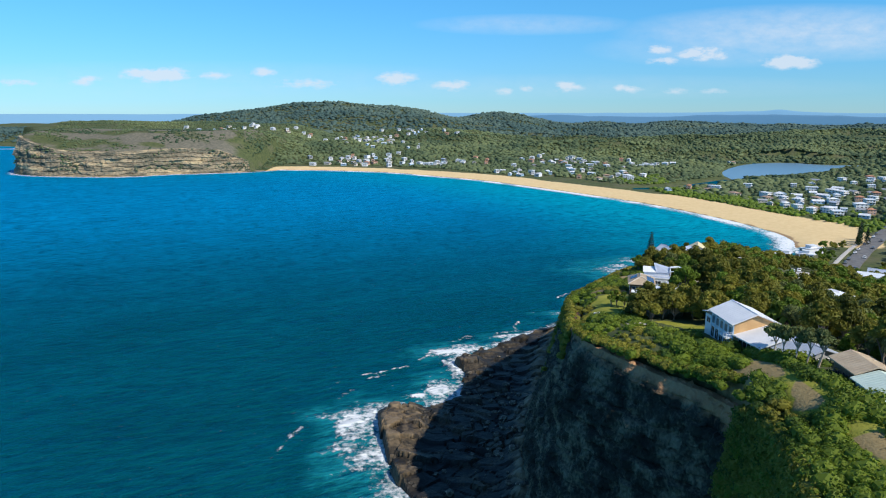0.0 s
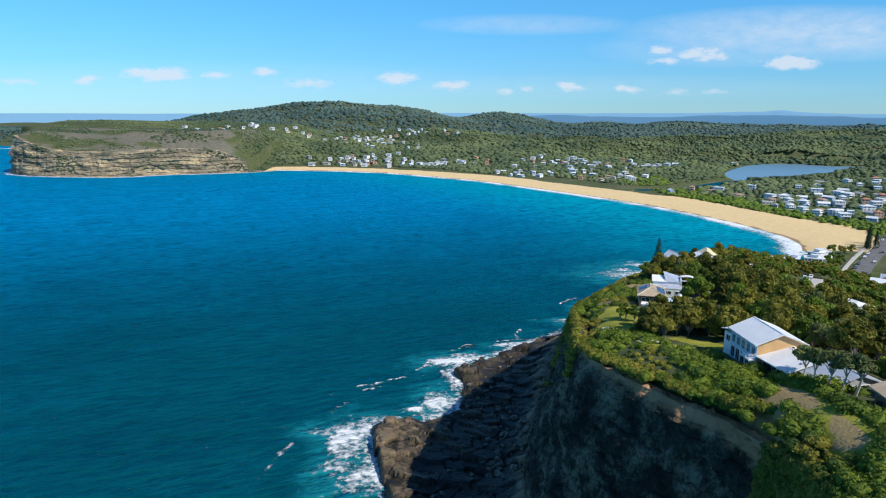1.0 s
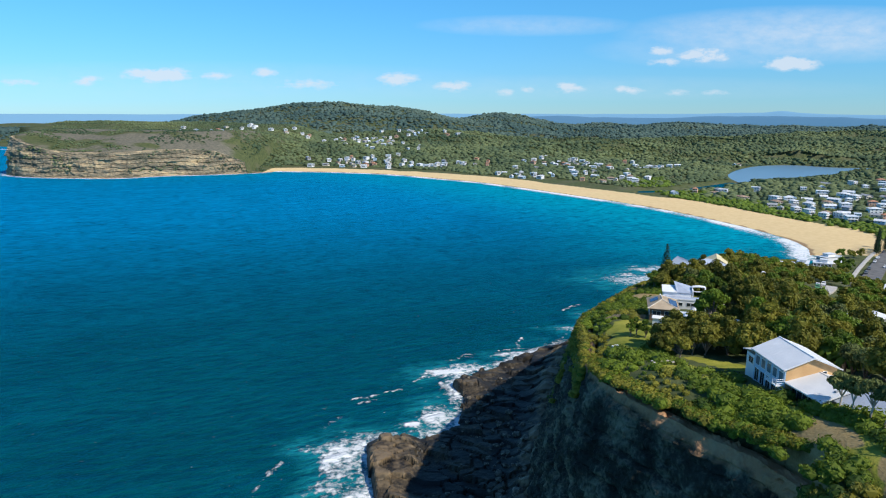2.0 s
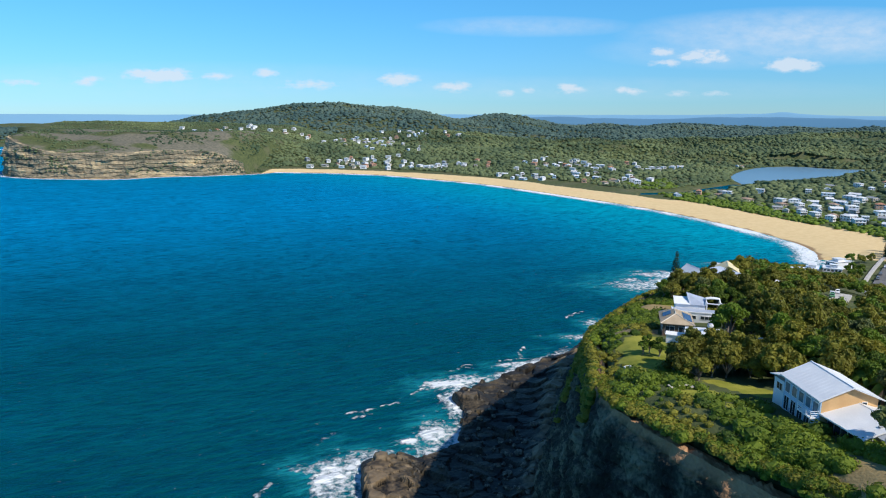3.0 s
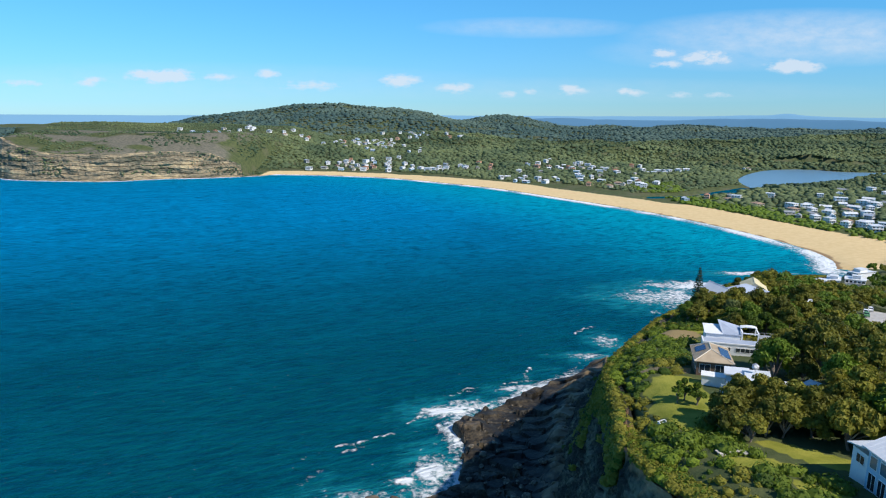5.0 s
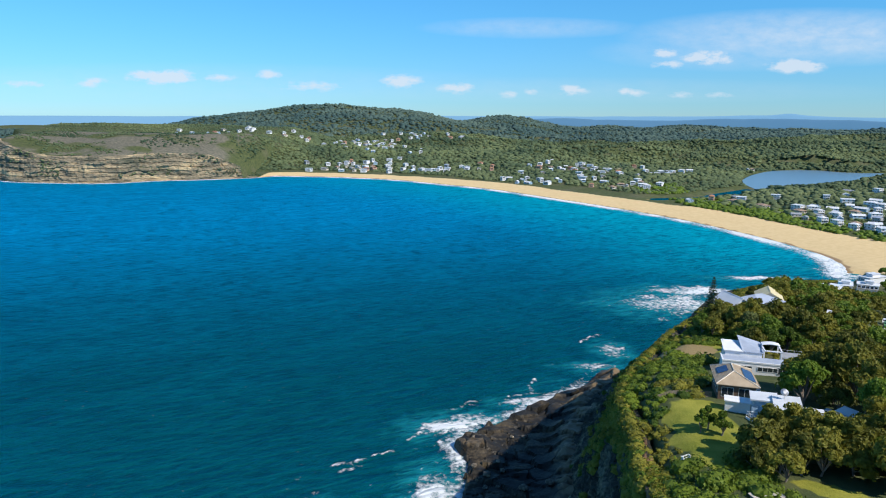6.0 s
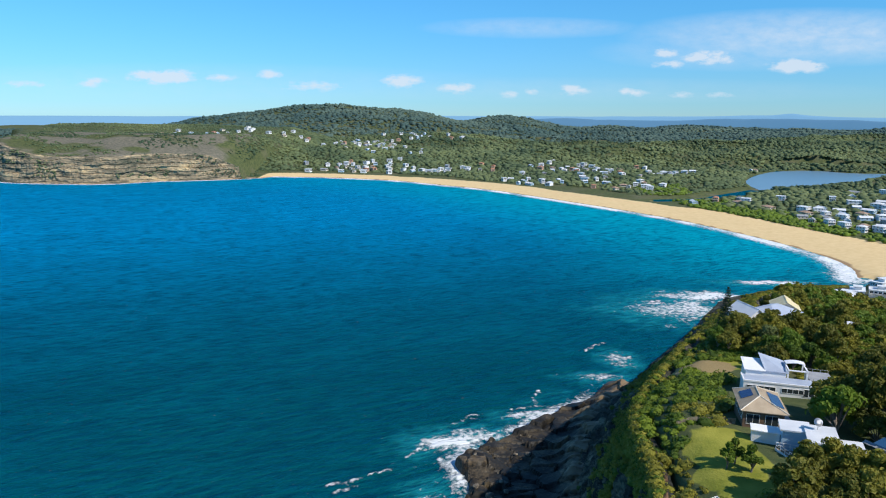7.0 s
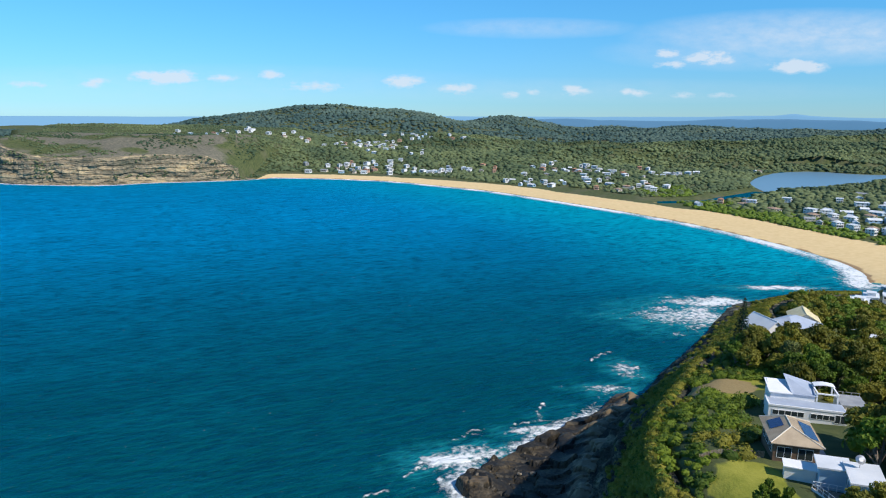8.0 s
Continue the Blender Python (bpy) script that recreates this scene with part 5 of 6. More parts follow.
for _ in range(900):
    x, y = rnd.uniform(38, 67), rnd.uniform(136, 154)
    if float(inside(x, y, GROVE)) > 0 and all((x - a) ** 2 + (y - b) ** 2 > 2.5 ** 2 for a, b in grove):
        grove.append((x, y))
for x, y in grove:
    kind = rnd.choices(range(6), (5, 4, 1.5, 2, 4, 0.3))[0]
    grow = rnd.uniform(0.85, 1.15)
    m = pose(x, y, float(height(x, y)) - 0.4, 0, 0, rnd.uniform(0, 360)) @ Matrix.Diagonal((grow, grow, grow * rnd.uniform(0.9, 1.1), 1))
    copy_thing(TREES[kind], m).matrix_basis = m
for pile, material, nm in ((far_cards[0], M_LEAF_OLIVE, "olive"), (far_cards[1], M_LEAF_GREEN, "green")):
    rngc = np.random.default_rng(41)
    vs, fs, at = [], [], 0
    protos = []
    for k in range(6):
        v, f, lc, lr = crown_cards(rngc, 3.3, 7.0, 12, 28, 0.5, 0.2)
        protos.append(with_cores(v, f, lc, lr, 0.8))
    for k, (x, y, z, grow) in enumerate(pile):
        v, f = protos[k % 6]
        a = rngc.uniform(0, 6.283)
        c, s = math.cos(a), math.sin(a)
        w = np.stack([v[:, 0] * c - v[:, 1] * s, v[:, 0] * s + v[:, 1] * c, v[:, 2]], 1) * grow + (x, y, z)
        vs.append(w)
        fs.append(f + at)
        at += len(v)
    tagged(new("headland_woods", quads_or_tris("headland_woods", np.vstack(vs), np.vstack(fs), material)),
           "%s tree canopy on the inland side of the headland" % nm, "woods", kind="stuff")

for px_, py_, hh in ((292, 468, 15), (297, 476, 17), (302, 484, 16), (299, 470, 14), (308, 492, 15), (304, 478, 13), (288, 462, 12)):
    norfolk_pine((px_, py_, float(height(px_, py_))), hh)
norfolk_pine((76.5, 251, float(height(76.5, 251))), 14)
for px_, py_, hh in ((66, 128, 4.5), (63, 176, 3.6), (72, 178, 4.0), (67, 124.5, 4.0)):
    palm((px_, py_, float(height(px_, py_))), hh, int(px_))


# scrub: low wind-clipped bushes along the cliff edge, over the upper faces and round the lawns
def scrub(name, label, places, material, seed, per=26, card=0.2):
    rng = np.random.default_rng(seed)
    cs, ns, ss, lc, lr = [], [], [], [], []
    for x, y, z, r in places:
        per = int(12 + 17 * r * r)
        u = rng.standard_normal((per, 3))
        u /= np.linalg.norm(u, axis=1, keepdims=True)
        u[:, 2] = np.abs(u[:, 2])
        cs.append(np.array([x, y, z]) + u * r * rng.uniform(0.75, 1.1, (per, 1)) * np.array([1, 1, 0.75]))
        ns.append(u)
        ss.append(rng.uniform(0.7, 1.4, per) * card * (0.8 + 0.25 * r))
        lc.append(np.array([x, y, z]))
        lr.append(r)
    v, f = leaf_cards(np.vstack(cs), np.vstack(ns), np.concatenate(ss), rng)
    v, f = with_cores(v, f, lc, lr, 0.85)
    return tagged(new(name, quads_or_tris(name, v, f, material)), label, "scrub", kind="stuff")


bins = {"a": [], "b": [], "c": []}
n_try = 9000
bx = np.array([rnd.uniform(20, 84) for _ in range(n_try)])
by = np.array([rnd.uniform(66, 300) for _ in range(n_try)])
bx[:1700], by[:1700] = [rnd.uniform(33, 58) for _ in range(1700)], [rnd.uniform(42, 112) for _ in range(1700)]
br = inside(bx, by, TOP_PLAN)
bg = np.maximum(ovals(bx, by, LAWNS), ovals(bx, by, DRY))
bz = height(bx, by)
bn = fbm(bx / 9, by / 9, 2, 63)
for x, y, z, r, g, n in zip(bx, by, bz, br, bg, bn):
    if r < (0.6 if 100 < y < 152 else -0.6) or r > (17 if y < 190 else 30) or g > 0.3 or not clear_here(x, y, 0.2):
        continue
    if r < 1.9 and 100 < y < 136 and n < 0.56:
        continue
    if r < 3:
        z = float(top_height(x, y)) - 2.5 - 0.8 * (r < 1)
    size = rnd.choice((0.45, 0.6, 0.8, 1.0, 1.5)) * rnd.uniform(0.8, 1.25) * (0.75 + 0.04 * min(max(r, 0), 12)) * (0.6 + 0.9 * n)
    bins["a" if n > 0.52 else ("b" if n > 0.4 else "c")].append((x, y, z + 0.1, size))
# on the faces: the northern slope and the steep ground south of the lookout
south_from = int(np.argmax(top[:, 1] < 90))
south_to = int(np.argmax(top[:, 1] < 56))
north_to = int(np.argmax(top[:, 1] < 178))
for k in range(9500):
    i = rnd.randrange(len(top)) if k < 5200 else (rnd.randrange(south_from, south_to) if k < 6000 else rnd.randrange(north_to))
    tx_, ty_, tz_ = top[i]
    if ty_ > 195:
        v = 1 - abs(rnd.gauss(0, 0.24))
    elif ty_ > 178:
        v = 1 - abs(rnd.gauss(0, 0.13))
    elif ty_ > 142:
        v = 1 - abs(rnd.gauss(0, 0.06))
    elif ty_ < 90:
        v = 1 - abs(rnd.gauss(0, 0.22))
    else:
        continue
    if v < 0.12:
        continue
    k = v ** 1.15
    fx_, fy_, fz_ = foot[i]
    bins[rnd.choice("abcccc" if ty_ < 104 else "bccc")].append((fx_ + (tx_ - fx_) * k, fy_ + (ty_ - fy_) * k, fz_ + (tz_ - fz_) * v + 0.2, rnd.uniform(0.7, 1.6) * (1.25 if ty_ < 104 else 1.0)))
# tufts and low bushes clinging in clumps to the bare rim
rim = [i for i in range(len(top)) if 96 < top[i][1] < 146]
for k in range(1700):
    i = rnd.choice(rim)
    tx_, ty_, tz_ = top[i]
    ox, oy = tx_ - foot[i][0], ty_ - foot[i][1]
    reach = math.hypot(ox, oy) or 1.0
    s = rnd.uniform(0.7, 4.5)
    x, y = tx_ + ox / reach * s, ty_ + oy / reach * s + rnd.uniform(-0.8, 0.8)
    clump = float(fbm(np.array([x / 5]), np.array([y / 5]), 2, 97)[0])
    if clump < 0.48 - 0.06 * s or not clear_here(x, y, 0.2):
        continue
    bins[rnd.choice("abcc")].append((x, y, float(top_height(x, y)) - 2.3 - 0.5 * (s < 0.8), rnd.uniform(0.4, 1.3)))
scrub("coastal_scrub", "yellow-green wind-clipped scrub along the cliff edge", bins["a"], M_LEAF_SCRUB, 51)
scrub("coastal_scrub", "fresh green scrub along the cliff edge", bins["b"], M_LEAF_GREEN, 52)
scrub("coastal_scrub", "olive scrub along the cliff edge", bins["c"], M_LEAF_OLIVE, 53)

# ---------------------------------------------------------------- houses on the headland
def railing(parent, pts, h=1.0, gap=1.1, material=None, rails=3, wire=False):
    """Posts and rails along a line of points, as parts of a house or deck."""
    material = material or M_WHITE
    for a, b in zip(pts, pts[1:]):
        a, b = Vector(a), Vector(b)
        n = max(1, int((b - a).length / gap))
        for k in range(n + 1):
            p = a.lerp(b, k / n)
            part("post", boxed(p.x - 0.04, p.x + 0.04, p.y - 0.04, p.y + 0.04, p.z, p.z + h), material, parent)
        for r in range(rails):
            z = h * (r + 1) / rails
            bm = bmesh.new()
            tapered(bm, a + Vector((0, 0, z)), b + Vector((0, 0, z)), 0.035, 0.035, 4)
            part("rail", bm, material, parent)


def big_house():
    """Two storeys, blue weatherboard on the sea side, ochre brick gable, wide pale metal roof."""
    ho = thing("house", "two-storey pale blue house with ochre gable and pale metal roof", "house", (55.8, 119.8, 54.4), 4)
    a, b, h, rise = 4.2, 4.5, 5.5, 1.75
    part("wall", boxed(-a, -a + 0.2, -b, b, -2.5, h), M_WALL_BLUE, ho, "pale blue weatherboard wall")
    part("wall", boxed(a - 0.2, a, -b, b, -2.5, h), M_WALL_ORANGE, ho)
    for y0, y1, m in ((-b - 0.02, -b + 0.2, M_WALL_ORANGE), (b - 0.2, b, M_WALL_ORANGE)):
        bm = bmesh.new()
        ring = [[bm.verts.new((x, y, z)) for x, z in ((-a + 0.2, -2.5), (a - 0.2, -2.5), (a - 0.2, h + 0.1), (0, h + rise), (-a + 0.2, h + 0.1))] for y in (y0, y1)]
        bm.faces.new(ring[0])
        bm.faces.new(ring[1][::-1])
        for k in range(5):
            bm.faces.new((ring[0][k], ring[1][k], ring[1][(k + 1) % 5], ring[0][(k + 1) % 5]))
        bmesh.ops.recalc_face_normals(bm, faces=bm.faces)
        part("gable", bm, m, ho, "ochre brick gable wall")
    gable_roof(ho, a, b, h, rise, 0.55, M_ROOF_WHITE, 0.2, 0.75)
    for k in range(5):
        y = b - 1.1 - 1.75 * k
        window(ho, -a - 0.03, y, 3.15, 1.15, 1.5, "-x", M_GLASS_BLUE, M_WHITE, 0)
        window(ho, -a - 0.03, y, 4.85, 1.15, 0.4, "-x", M_GLASS_BLUE, M_WHITE, 0)
        if k < 4:
            window(ho, -a - 0.03, y, 0.3, 1.2, 2.1, "-x", M_GLASS, M_WHITE, 1)
    window(ho, 2.2, -b - 0.05, 4.1, 0.6, 0.9, "-y", M_GLASS, M_WHITE, 0)
    part("balcony", boxed(-a - 1.3, -a, -b, -b + 3.2, 2.55, 2.75), M_WHITE, ho, "small white balcony")
    railing(ho, [(-a - 1.25, -b + 3.2, 2.75), (-a - 1.25, -b + 0.05, 2.75), (-a, -b + 0.05, 2.75)], 0.95, 0.8)
    part("bargeboard", slab([(-a - 0.6, -b - 0.58, h + 0.02), (0, -b - 0.58, h + rise + 0.2), (0, -b - 0.55, h + rise + 0.2), (-a - 0.6, -b - 0.55, h + 0.02)], 0.22), M_ROOF_WHITE, ho)
    part("bargeboard", slab([(a + 0.6, -b - 0.58, h + 0.02), (0, -b - 0.58, h + rise + 0.2), (0, -b - 0.55, h + rise + 0.2), (a + 0.6, -b - 0.55, h + 0.02)], 0.22), M_ROOF_WHITE, ho)
    # low wing behind, with a pale skillion roof
    part("wing", boxed(-a + 0.3, a - 1, b, b + 3.2, -2.5, 4.0), M_WHITE, ho, "low white rear wing")
    part("roof", slab([(-a - 0.2, b + 0.6, 5.1), (a - 0.6, b + 0.6, 5.1), (a - 0.6, b + 3.8, 4.3), (-a - 0.2, b + 3.8, 4.3)], 0.15), M_ROOF_WHITE, ho)
    window(ho, -a + 0.27, b + 1.6, 2.4, 1.4, 1.1, "-x")
    return ho


def annex_house():
    """A long low house with a broad pale roof and glass to the sea."""
    ho = thing("house", "low house with broad pale metal roof and glazed sea front", "house", (58.2, 112.4, 54.7), 12)
    a, b, h, rise = 4.8, 3.2, 3.1, 1.3
    part("wall", gable_walls(a, b, h, rise), M_WALL_GREY, ho)
    gable_roof(ho, a, b, h, rise, 0.8, M_ROOF_WHITE, 0.2)
    for k in range(5):
        window(ho, -a - 0.03, -b + 0.8 + 1.2 * k, 0.25, 1.05, 2.3, "-x", M_GLASS, M_METAL, 0)
    part("deck", boxed(-a - 2.2, -a, -b, b, -0.35, -0.15), M_TIMBER, ho, "timber deck")
    railing(ho, [(-a - 2.15, b, -0.15), (-a - 2.15, -b, -0.15)], 0.95, 1.3, M_METAL, 2)
    part("roof_vent", boxed(-2.4, -1.6, -3.1, -2.7, h + 0.75, h + 1.1), M_ROOF_GREY, ho)
    return ho


def blue_roof_house():
    """A pavilion with a blue-grey gable roof, gable end to the sea."""
    ho = thing("house", "grey pavilion with blue-grey metal gable roof", "house", (61.6, 106.6, 55.0), 14)
    a, b, h, rise = 4.4, 3.4, 2.7, 1.6
    part("wall", gable_walls(a, b, h, rise), M_WALL_GREY, ho)
    gable_roof(ho, a, b, h, rise, 0.6, M_ROOF_BLUE, 0.18, 0.7)
    window(ho, -1.5, -b - 0.03, 0.3, 1.9, 2.2, "-y")
    window(ho, 1.4, -b - 0.03, 0.3, 1.7, 2.2, "-y")
    for k in range(3):
        window(ho, -a - 0.03, -2.2 + 2.2 * k, 0.7, 1.5, 1.5, "-x")
    part("chimney_pipe", tapered(bmesh.new(), (0.6, 1, h + 1.2), (0.6, 1, h + 2.5), 0.1, 0.1, 8), M_METAL, ho)
    return ho


def long_house():
    """A long house on the slope: tan roof, then pale green roof, with a raised deck."""
    ho = thing("house", "long low house with tan and pale green roofs", "house", (59.6, 80.5, 58.6), -2)
    h = 3.6
    part("wall", boxed(-3.2, 3.2, -12, 4.0, -4.5, h - 0.3), M_WALL_CREAM, ho)
    part("wall", boxed(-2.6, 3.2, 4.0, 11.0, -4.5, h), M_WALL_BROWN, ho)
    for y0, y1, m, over, z in ((-12.6, 4.3, M_ROOF_GREEN, 3.9, h - 0.25), (4.3, 11.6, M_ROOF_TAN, 3.3, h + 0.15)):
        for s in (-1, 1):
            bm = slab([(0, y0, z + 1.15), (0, y1, z + 1.15), (s * over, y1, z), (s * over, y0, z)][::s], 0.16)
            part("roof", bm, m, ho, "pale green metal roof" if m is M_ROOF_GREEN else "tan roof")
            ribs(ho, m, 0.05 * s, s * over, y0 + 0.06, y1 - 0.06, lambda x, z=z, over=over: z + 1.15 - 1.15 * abs(x) / over, 0.6, 0.04, 0.04)
    for k in range(4):
        window(ho, -3.23, 2.6 - 2.9 * k, 0.3, 2.2, 2.2, "-x", M_GLASS_BLUE, M_WHITE, 1)
    for k in range(3):
        window(ho, -2.63, 9.6 - 2.2 * k, 0.4, 1.6, 2.1, "-x", M_GLASS, M_WALL_BROWN, 1)
    part("deck", boxed(-5.6, -3.2, -6.5, 4.6, -0.4, -0.2), M_TIMBER, ho, "raised timber deck")
    railing(ho, [(-3.2, 4.55, -0.2), (-5.55, 4.55, -0.2), (-5.55, -6.4, -0.2)], 1.0, 1.2, M_METAL, 3)
    for y in (4.3, 0.6, -3, -6.2):
        part("stilt", boxed(-5.5, -5.3, y - 0.1, y + 0.1, -5.5, -0.4), M_TIMBER, ho)
    return ho


def white_house():
    """A modern white house: long windowed front block, taller block behind with a raking roof, side wing and canopy frame."""
    ho = thing("house", "modern white house with long window band and raking roof", "house", (62.9, 191.5, 46.3), -15, scale=0.9)
    bm = boxed(-7.2, 7.0, -2.2, 2.2, -2.5, 3.4)
    part("wall", bm, M_WHITE, ho, "white front block")
    part("parapet", boxed(-7.3, 7.1, -2.3, -2.0, 3.4, 3.75), M_WHITE, ho)
    part("parapet", boxed(-7.3, -7.0, -2.0, 2.3, 3.4, 3.75), M_WHITE, ho)
    part("roof", boxed(-6.98, 6.9, -1.98, 2.2, 3.4, 3.46), M_ROOF_BLUE, ho, "flat blue-grey roof")
    for k in range(5):
        window(ho, -5.9 + 1.15 * k, -2.23, 1.7, 1.05, 0.95, "-y", M_GLASS, M_WHITE, 0)
    for k in range(4):
        window(ho, 1.0 + 1.1 * k, -2.23, 1.7, 1.0, 0.95, "-y", M_GLASS, M_WHITE, 0)
    for k in range(2):
        window(ho, 5.2 + 1.05 * k, -2.23, 1.3, 0.95, 1.6, "-y", M_GLASS, M_WHITE, 0)
    for k in range(3):
        window(ho, 1.2 + 2.0 * k, -2.23, -1.6, 1.5, 1.9, "-y", M_GLASS_BLUE, M_WHITE, 1)
    # upper block: walls under one raking plane that rises to the far left corner
    v = [(-6.2, 2.2), (2.0, 2.2), (2.0, 8.0), (-6.2, 8.0)]
    hz = [4.5, 4.4, 5.0, 5.4]
    bm = bmesh.new()
    lo = [bm.verts.new((x, y, -2.5)) for x, y in v]
    hi = [bm.verts.new((x, y, z)) for (x, y), z in zip(v, hz)]
    for k in range(4):
        bm.faces.new((lo[k], lo[(k + 1) % 4], hi[(k + 1) % 4], hi[k]))
    bm.faces.new(hi)
    part("upper_block", bm, M_WHITE, ho)
    part("roof", slab([(-6.6, 1.9, 4.7), (-2.2, 1.9, 4.7), (-2.2, 8.4, 5.3), (-6.6, 8.4, 5.3)], 0.16), M_WHITE, ho)
    part("roof", slab([(-2.3, 2.0, 4.65), (2.4, 2.0, 4.65), (2.4, 8.4, 5.3), (-3.0, 8.4, 6.7)], 0.16), M_ROOF_BLUE, ho, "raking blue-grey roof")
    # open canopy frame over a green courtyard
    for x in (2.4, 6.2):
        part("frame_post", boxed(x - 0.15, x + 0.15, 2.3, 2.6, 3.4, 5.1), M_WHITE, ho)
        part("frame_post", boxed(x - 0.15, x + 0.15, 6.8, 7.1, 3.4, 5.4), M_WHITE, ho)
    part("frame_beam", boxed(2.25, 6.35, 2.25, 2.65, 5.1, 5.3), M_WHITE, ho)
    part("frame_beam", boxed(2.25, 6.35, 6.75, 7.15, 5.4, 5.6), M_WHITE, ho)
    for x in (2.4, 6.2):
        part("frame_beam", boxed(x - 0.15, x + 0.15, 2.3, 7.1, 5.3, 5.45), M_WHITE, ho)
    bm = bmesh.new()
    prev = None
    for k in range(9):
        t = k / 8
        x, z = 2.3 + 4.0 * t, 5.62 + 0.5 * math.sin(math.pi * (0.15 + 0.75 * (1 - t)))
        now = [bm.verts.new((x, 5.2, z)), bm.verts.new((x, 7.2, z)), bm.verts.new((x, 7.2, z - 0.15)), bm.verts.new((x, 5.2, z - 0.15))]
        if prev:
            for i in range(4):
                bm.faces.new((prev[i], now[i], now[(i + 1) % 4], prev[(i + 1) % 4]))
        prev = now
    part("canopy", bm, M_WHITE, ho, "curved white canopy")
    # side wing
    part("wing", boxed(7.0, 11.6, 2.6, 8.0, -2.5, 3.2), M_WALL_CREAM, ho, "plain pale side wing")
    part("wing_roof", boxed(6.9, 11.8, 2.4, 8.2, 3.2, 3.4), M_ROOF_GREY, ho)
    railing(ho, [(7.0, 8.1, 3.4), (11.7, 8.1, 3.4)], 0.6, 1.5, M_WALL_GREY, 1)
    return ho


def brown_house():
    """A dark timber house under a tan hip roof with solar panels."""
    ho = thing("house", "dark timber house with tan tiled hip roof and solar panels", "house", (51.2, 173.8, 50.4), -13.7, scale=0.8)
    a, b, h, rise = 3.9, 5.0, 3.2, 1.9
    part("wall", boxed(-a, a, -b, b, -3.0, h), M_WALL_BROWN, ho)
    A, B = a + 0.7, b + 0.7
    top = [(-0.4, -1.6, h + rise), (-0.4, 3.2, h + rise)]
    v = [(-A, -B, h), (A, -B, h), (A, B, h), (-A, B, h), *top]
    for q in ((0, 1, 4), (1, 2, 5, 4), (2, 3, 5), (3, 0, 4, 5)):
        bm = slab([v[i] for i in q], 0.14)
        part("roof", bm, M_ROOF_TAN, ho)
    n = 15
    for q in ((3, 0, 4, 5), (1, 2, 5, 4)):        # tile courses that stand proud on the long slopes
        p = [Vector(v[i]) for i in q]
        nrm = (p[1] - p[0]).cross(p[3] - p[0]).normalized()
        nrm = nrm if nrm.z > 0 else -nrm
        for k in range(n):
            t0 = k / n
            l0, r0 = p[0].lerp(p[3], t0), p[1].lerp(p[2], t0)
            l1, r1 = p[0].lerp(p[3], t0 + 0.3 / n), p[1].lerp(p[2], t0 + 0.3 / n)
            part("tile_course", slab([c + nrm * 0.035 for c in (l0, r0, r1, l1)], 0.03), M_ROOF_TAN, ho)
    for i, j in ((0, 4), (1, 4), (2, 5), (3, 5), (4, 5)):
        bm = bmesh.new()
        tapered(bm, Vector(v[i]) + Vector((0, 0, 0.05)), Vector(v[j]) + Vector((0, 0, 0.05)), 0.12, 0.12, 6)
        part("hip_cap", bm, M_WALL_CREAM, ho, "pale hip cap")

    def panel_bank(p0, across, up, cols, rows_):
        w, l = across / cols, up / rows_
        nrm = across.cross(up).normalized()
        nrm = nrm if nrm.z > 0 else -nrm
        for i in range(cols):
            for j in range(rows_):
                c = p0 + w * i + l * j + nrm * 0.14
                pn = part("solar_panel", slab([c + w * 0.02 + l * 0.02, c + w * 0.98 + l * 0.02, c + w * 0.98 + l * 0.98, c + w * 0.02 + l * 0.98], 0.05), M_SOLAR, ho, "dark blue solar panel")
    panel_bank(Vector((-A, -0.6, h)) + Vector((A - 0.4, 0, rise)) * 0.22, Vector((0, 3.6, 0)), Vector((A - 0.4, 0, rise)) * 0.55, 4, 1)
    panel_bank(Vector((A, -3.6, h)) + Vector((-A - 0.4, 0, rise)) * 0.1, Vector((0, 6.6, 0)), Vector((-A - 0.4, 0, rise)) * 0.5, 5, 1)
    window(ho, -2.0, -b - 0.03, 0.2, 2.4, 2.1, "-y")
    window(ho, 1.6, -b - 0.03, 0.2, 2.4, 2.1, "-y")
    for k in range(3):
        window(ho, -a - 0.03, -3 + 3 * k, 0.6, 1.8, 1.6, "-x")
    part("terrace", boxed(a, a + 2.2, -b - 0.5, b - 3, -3.0, 0.1), M_CONCRETE, ho)
    return ho


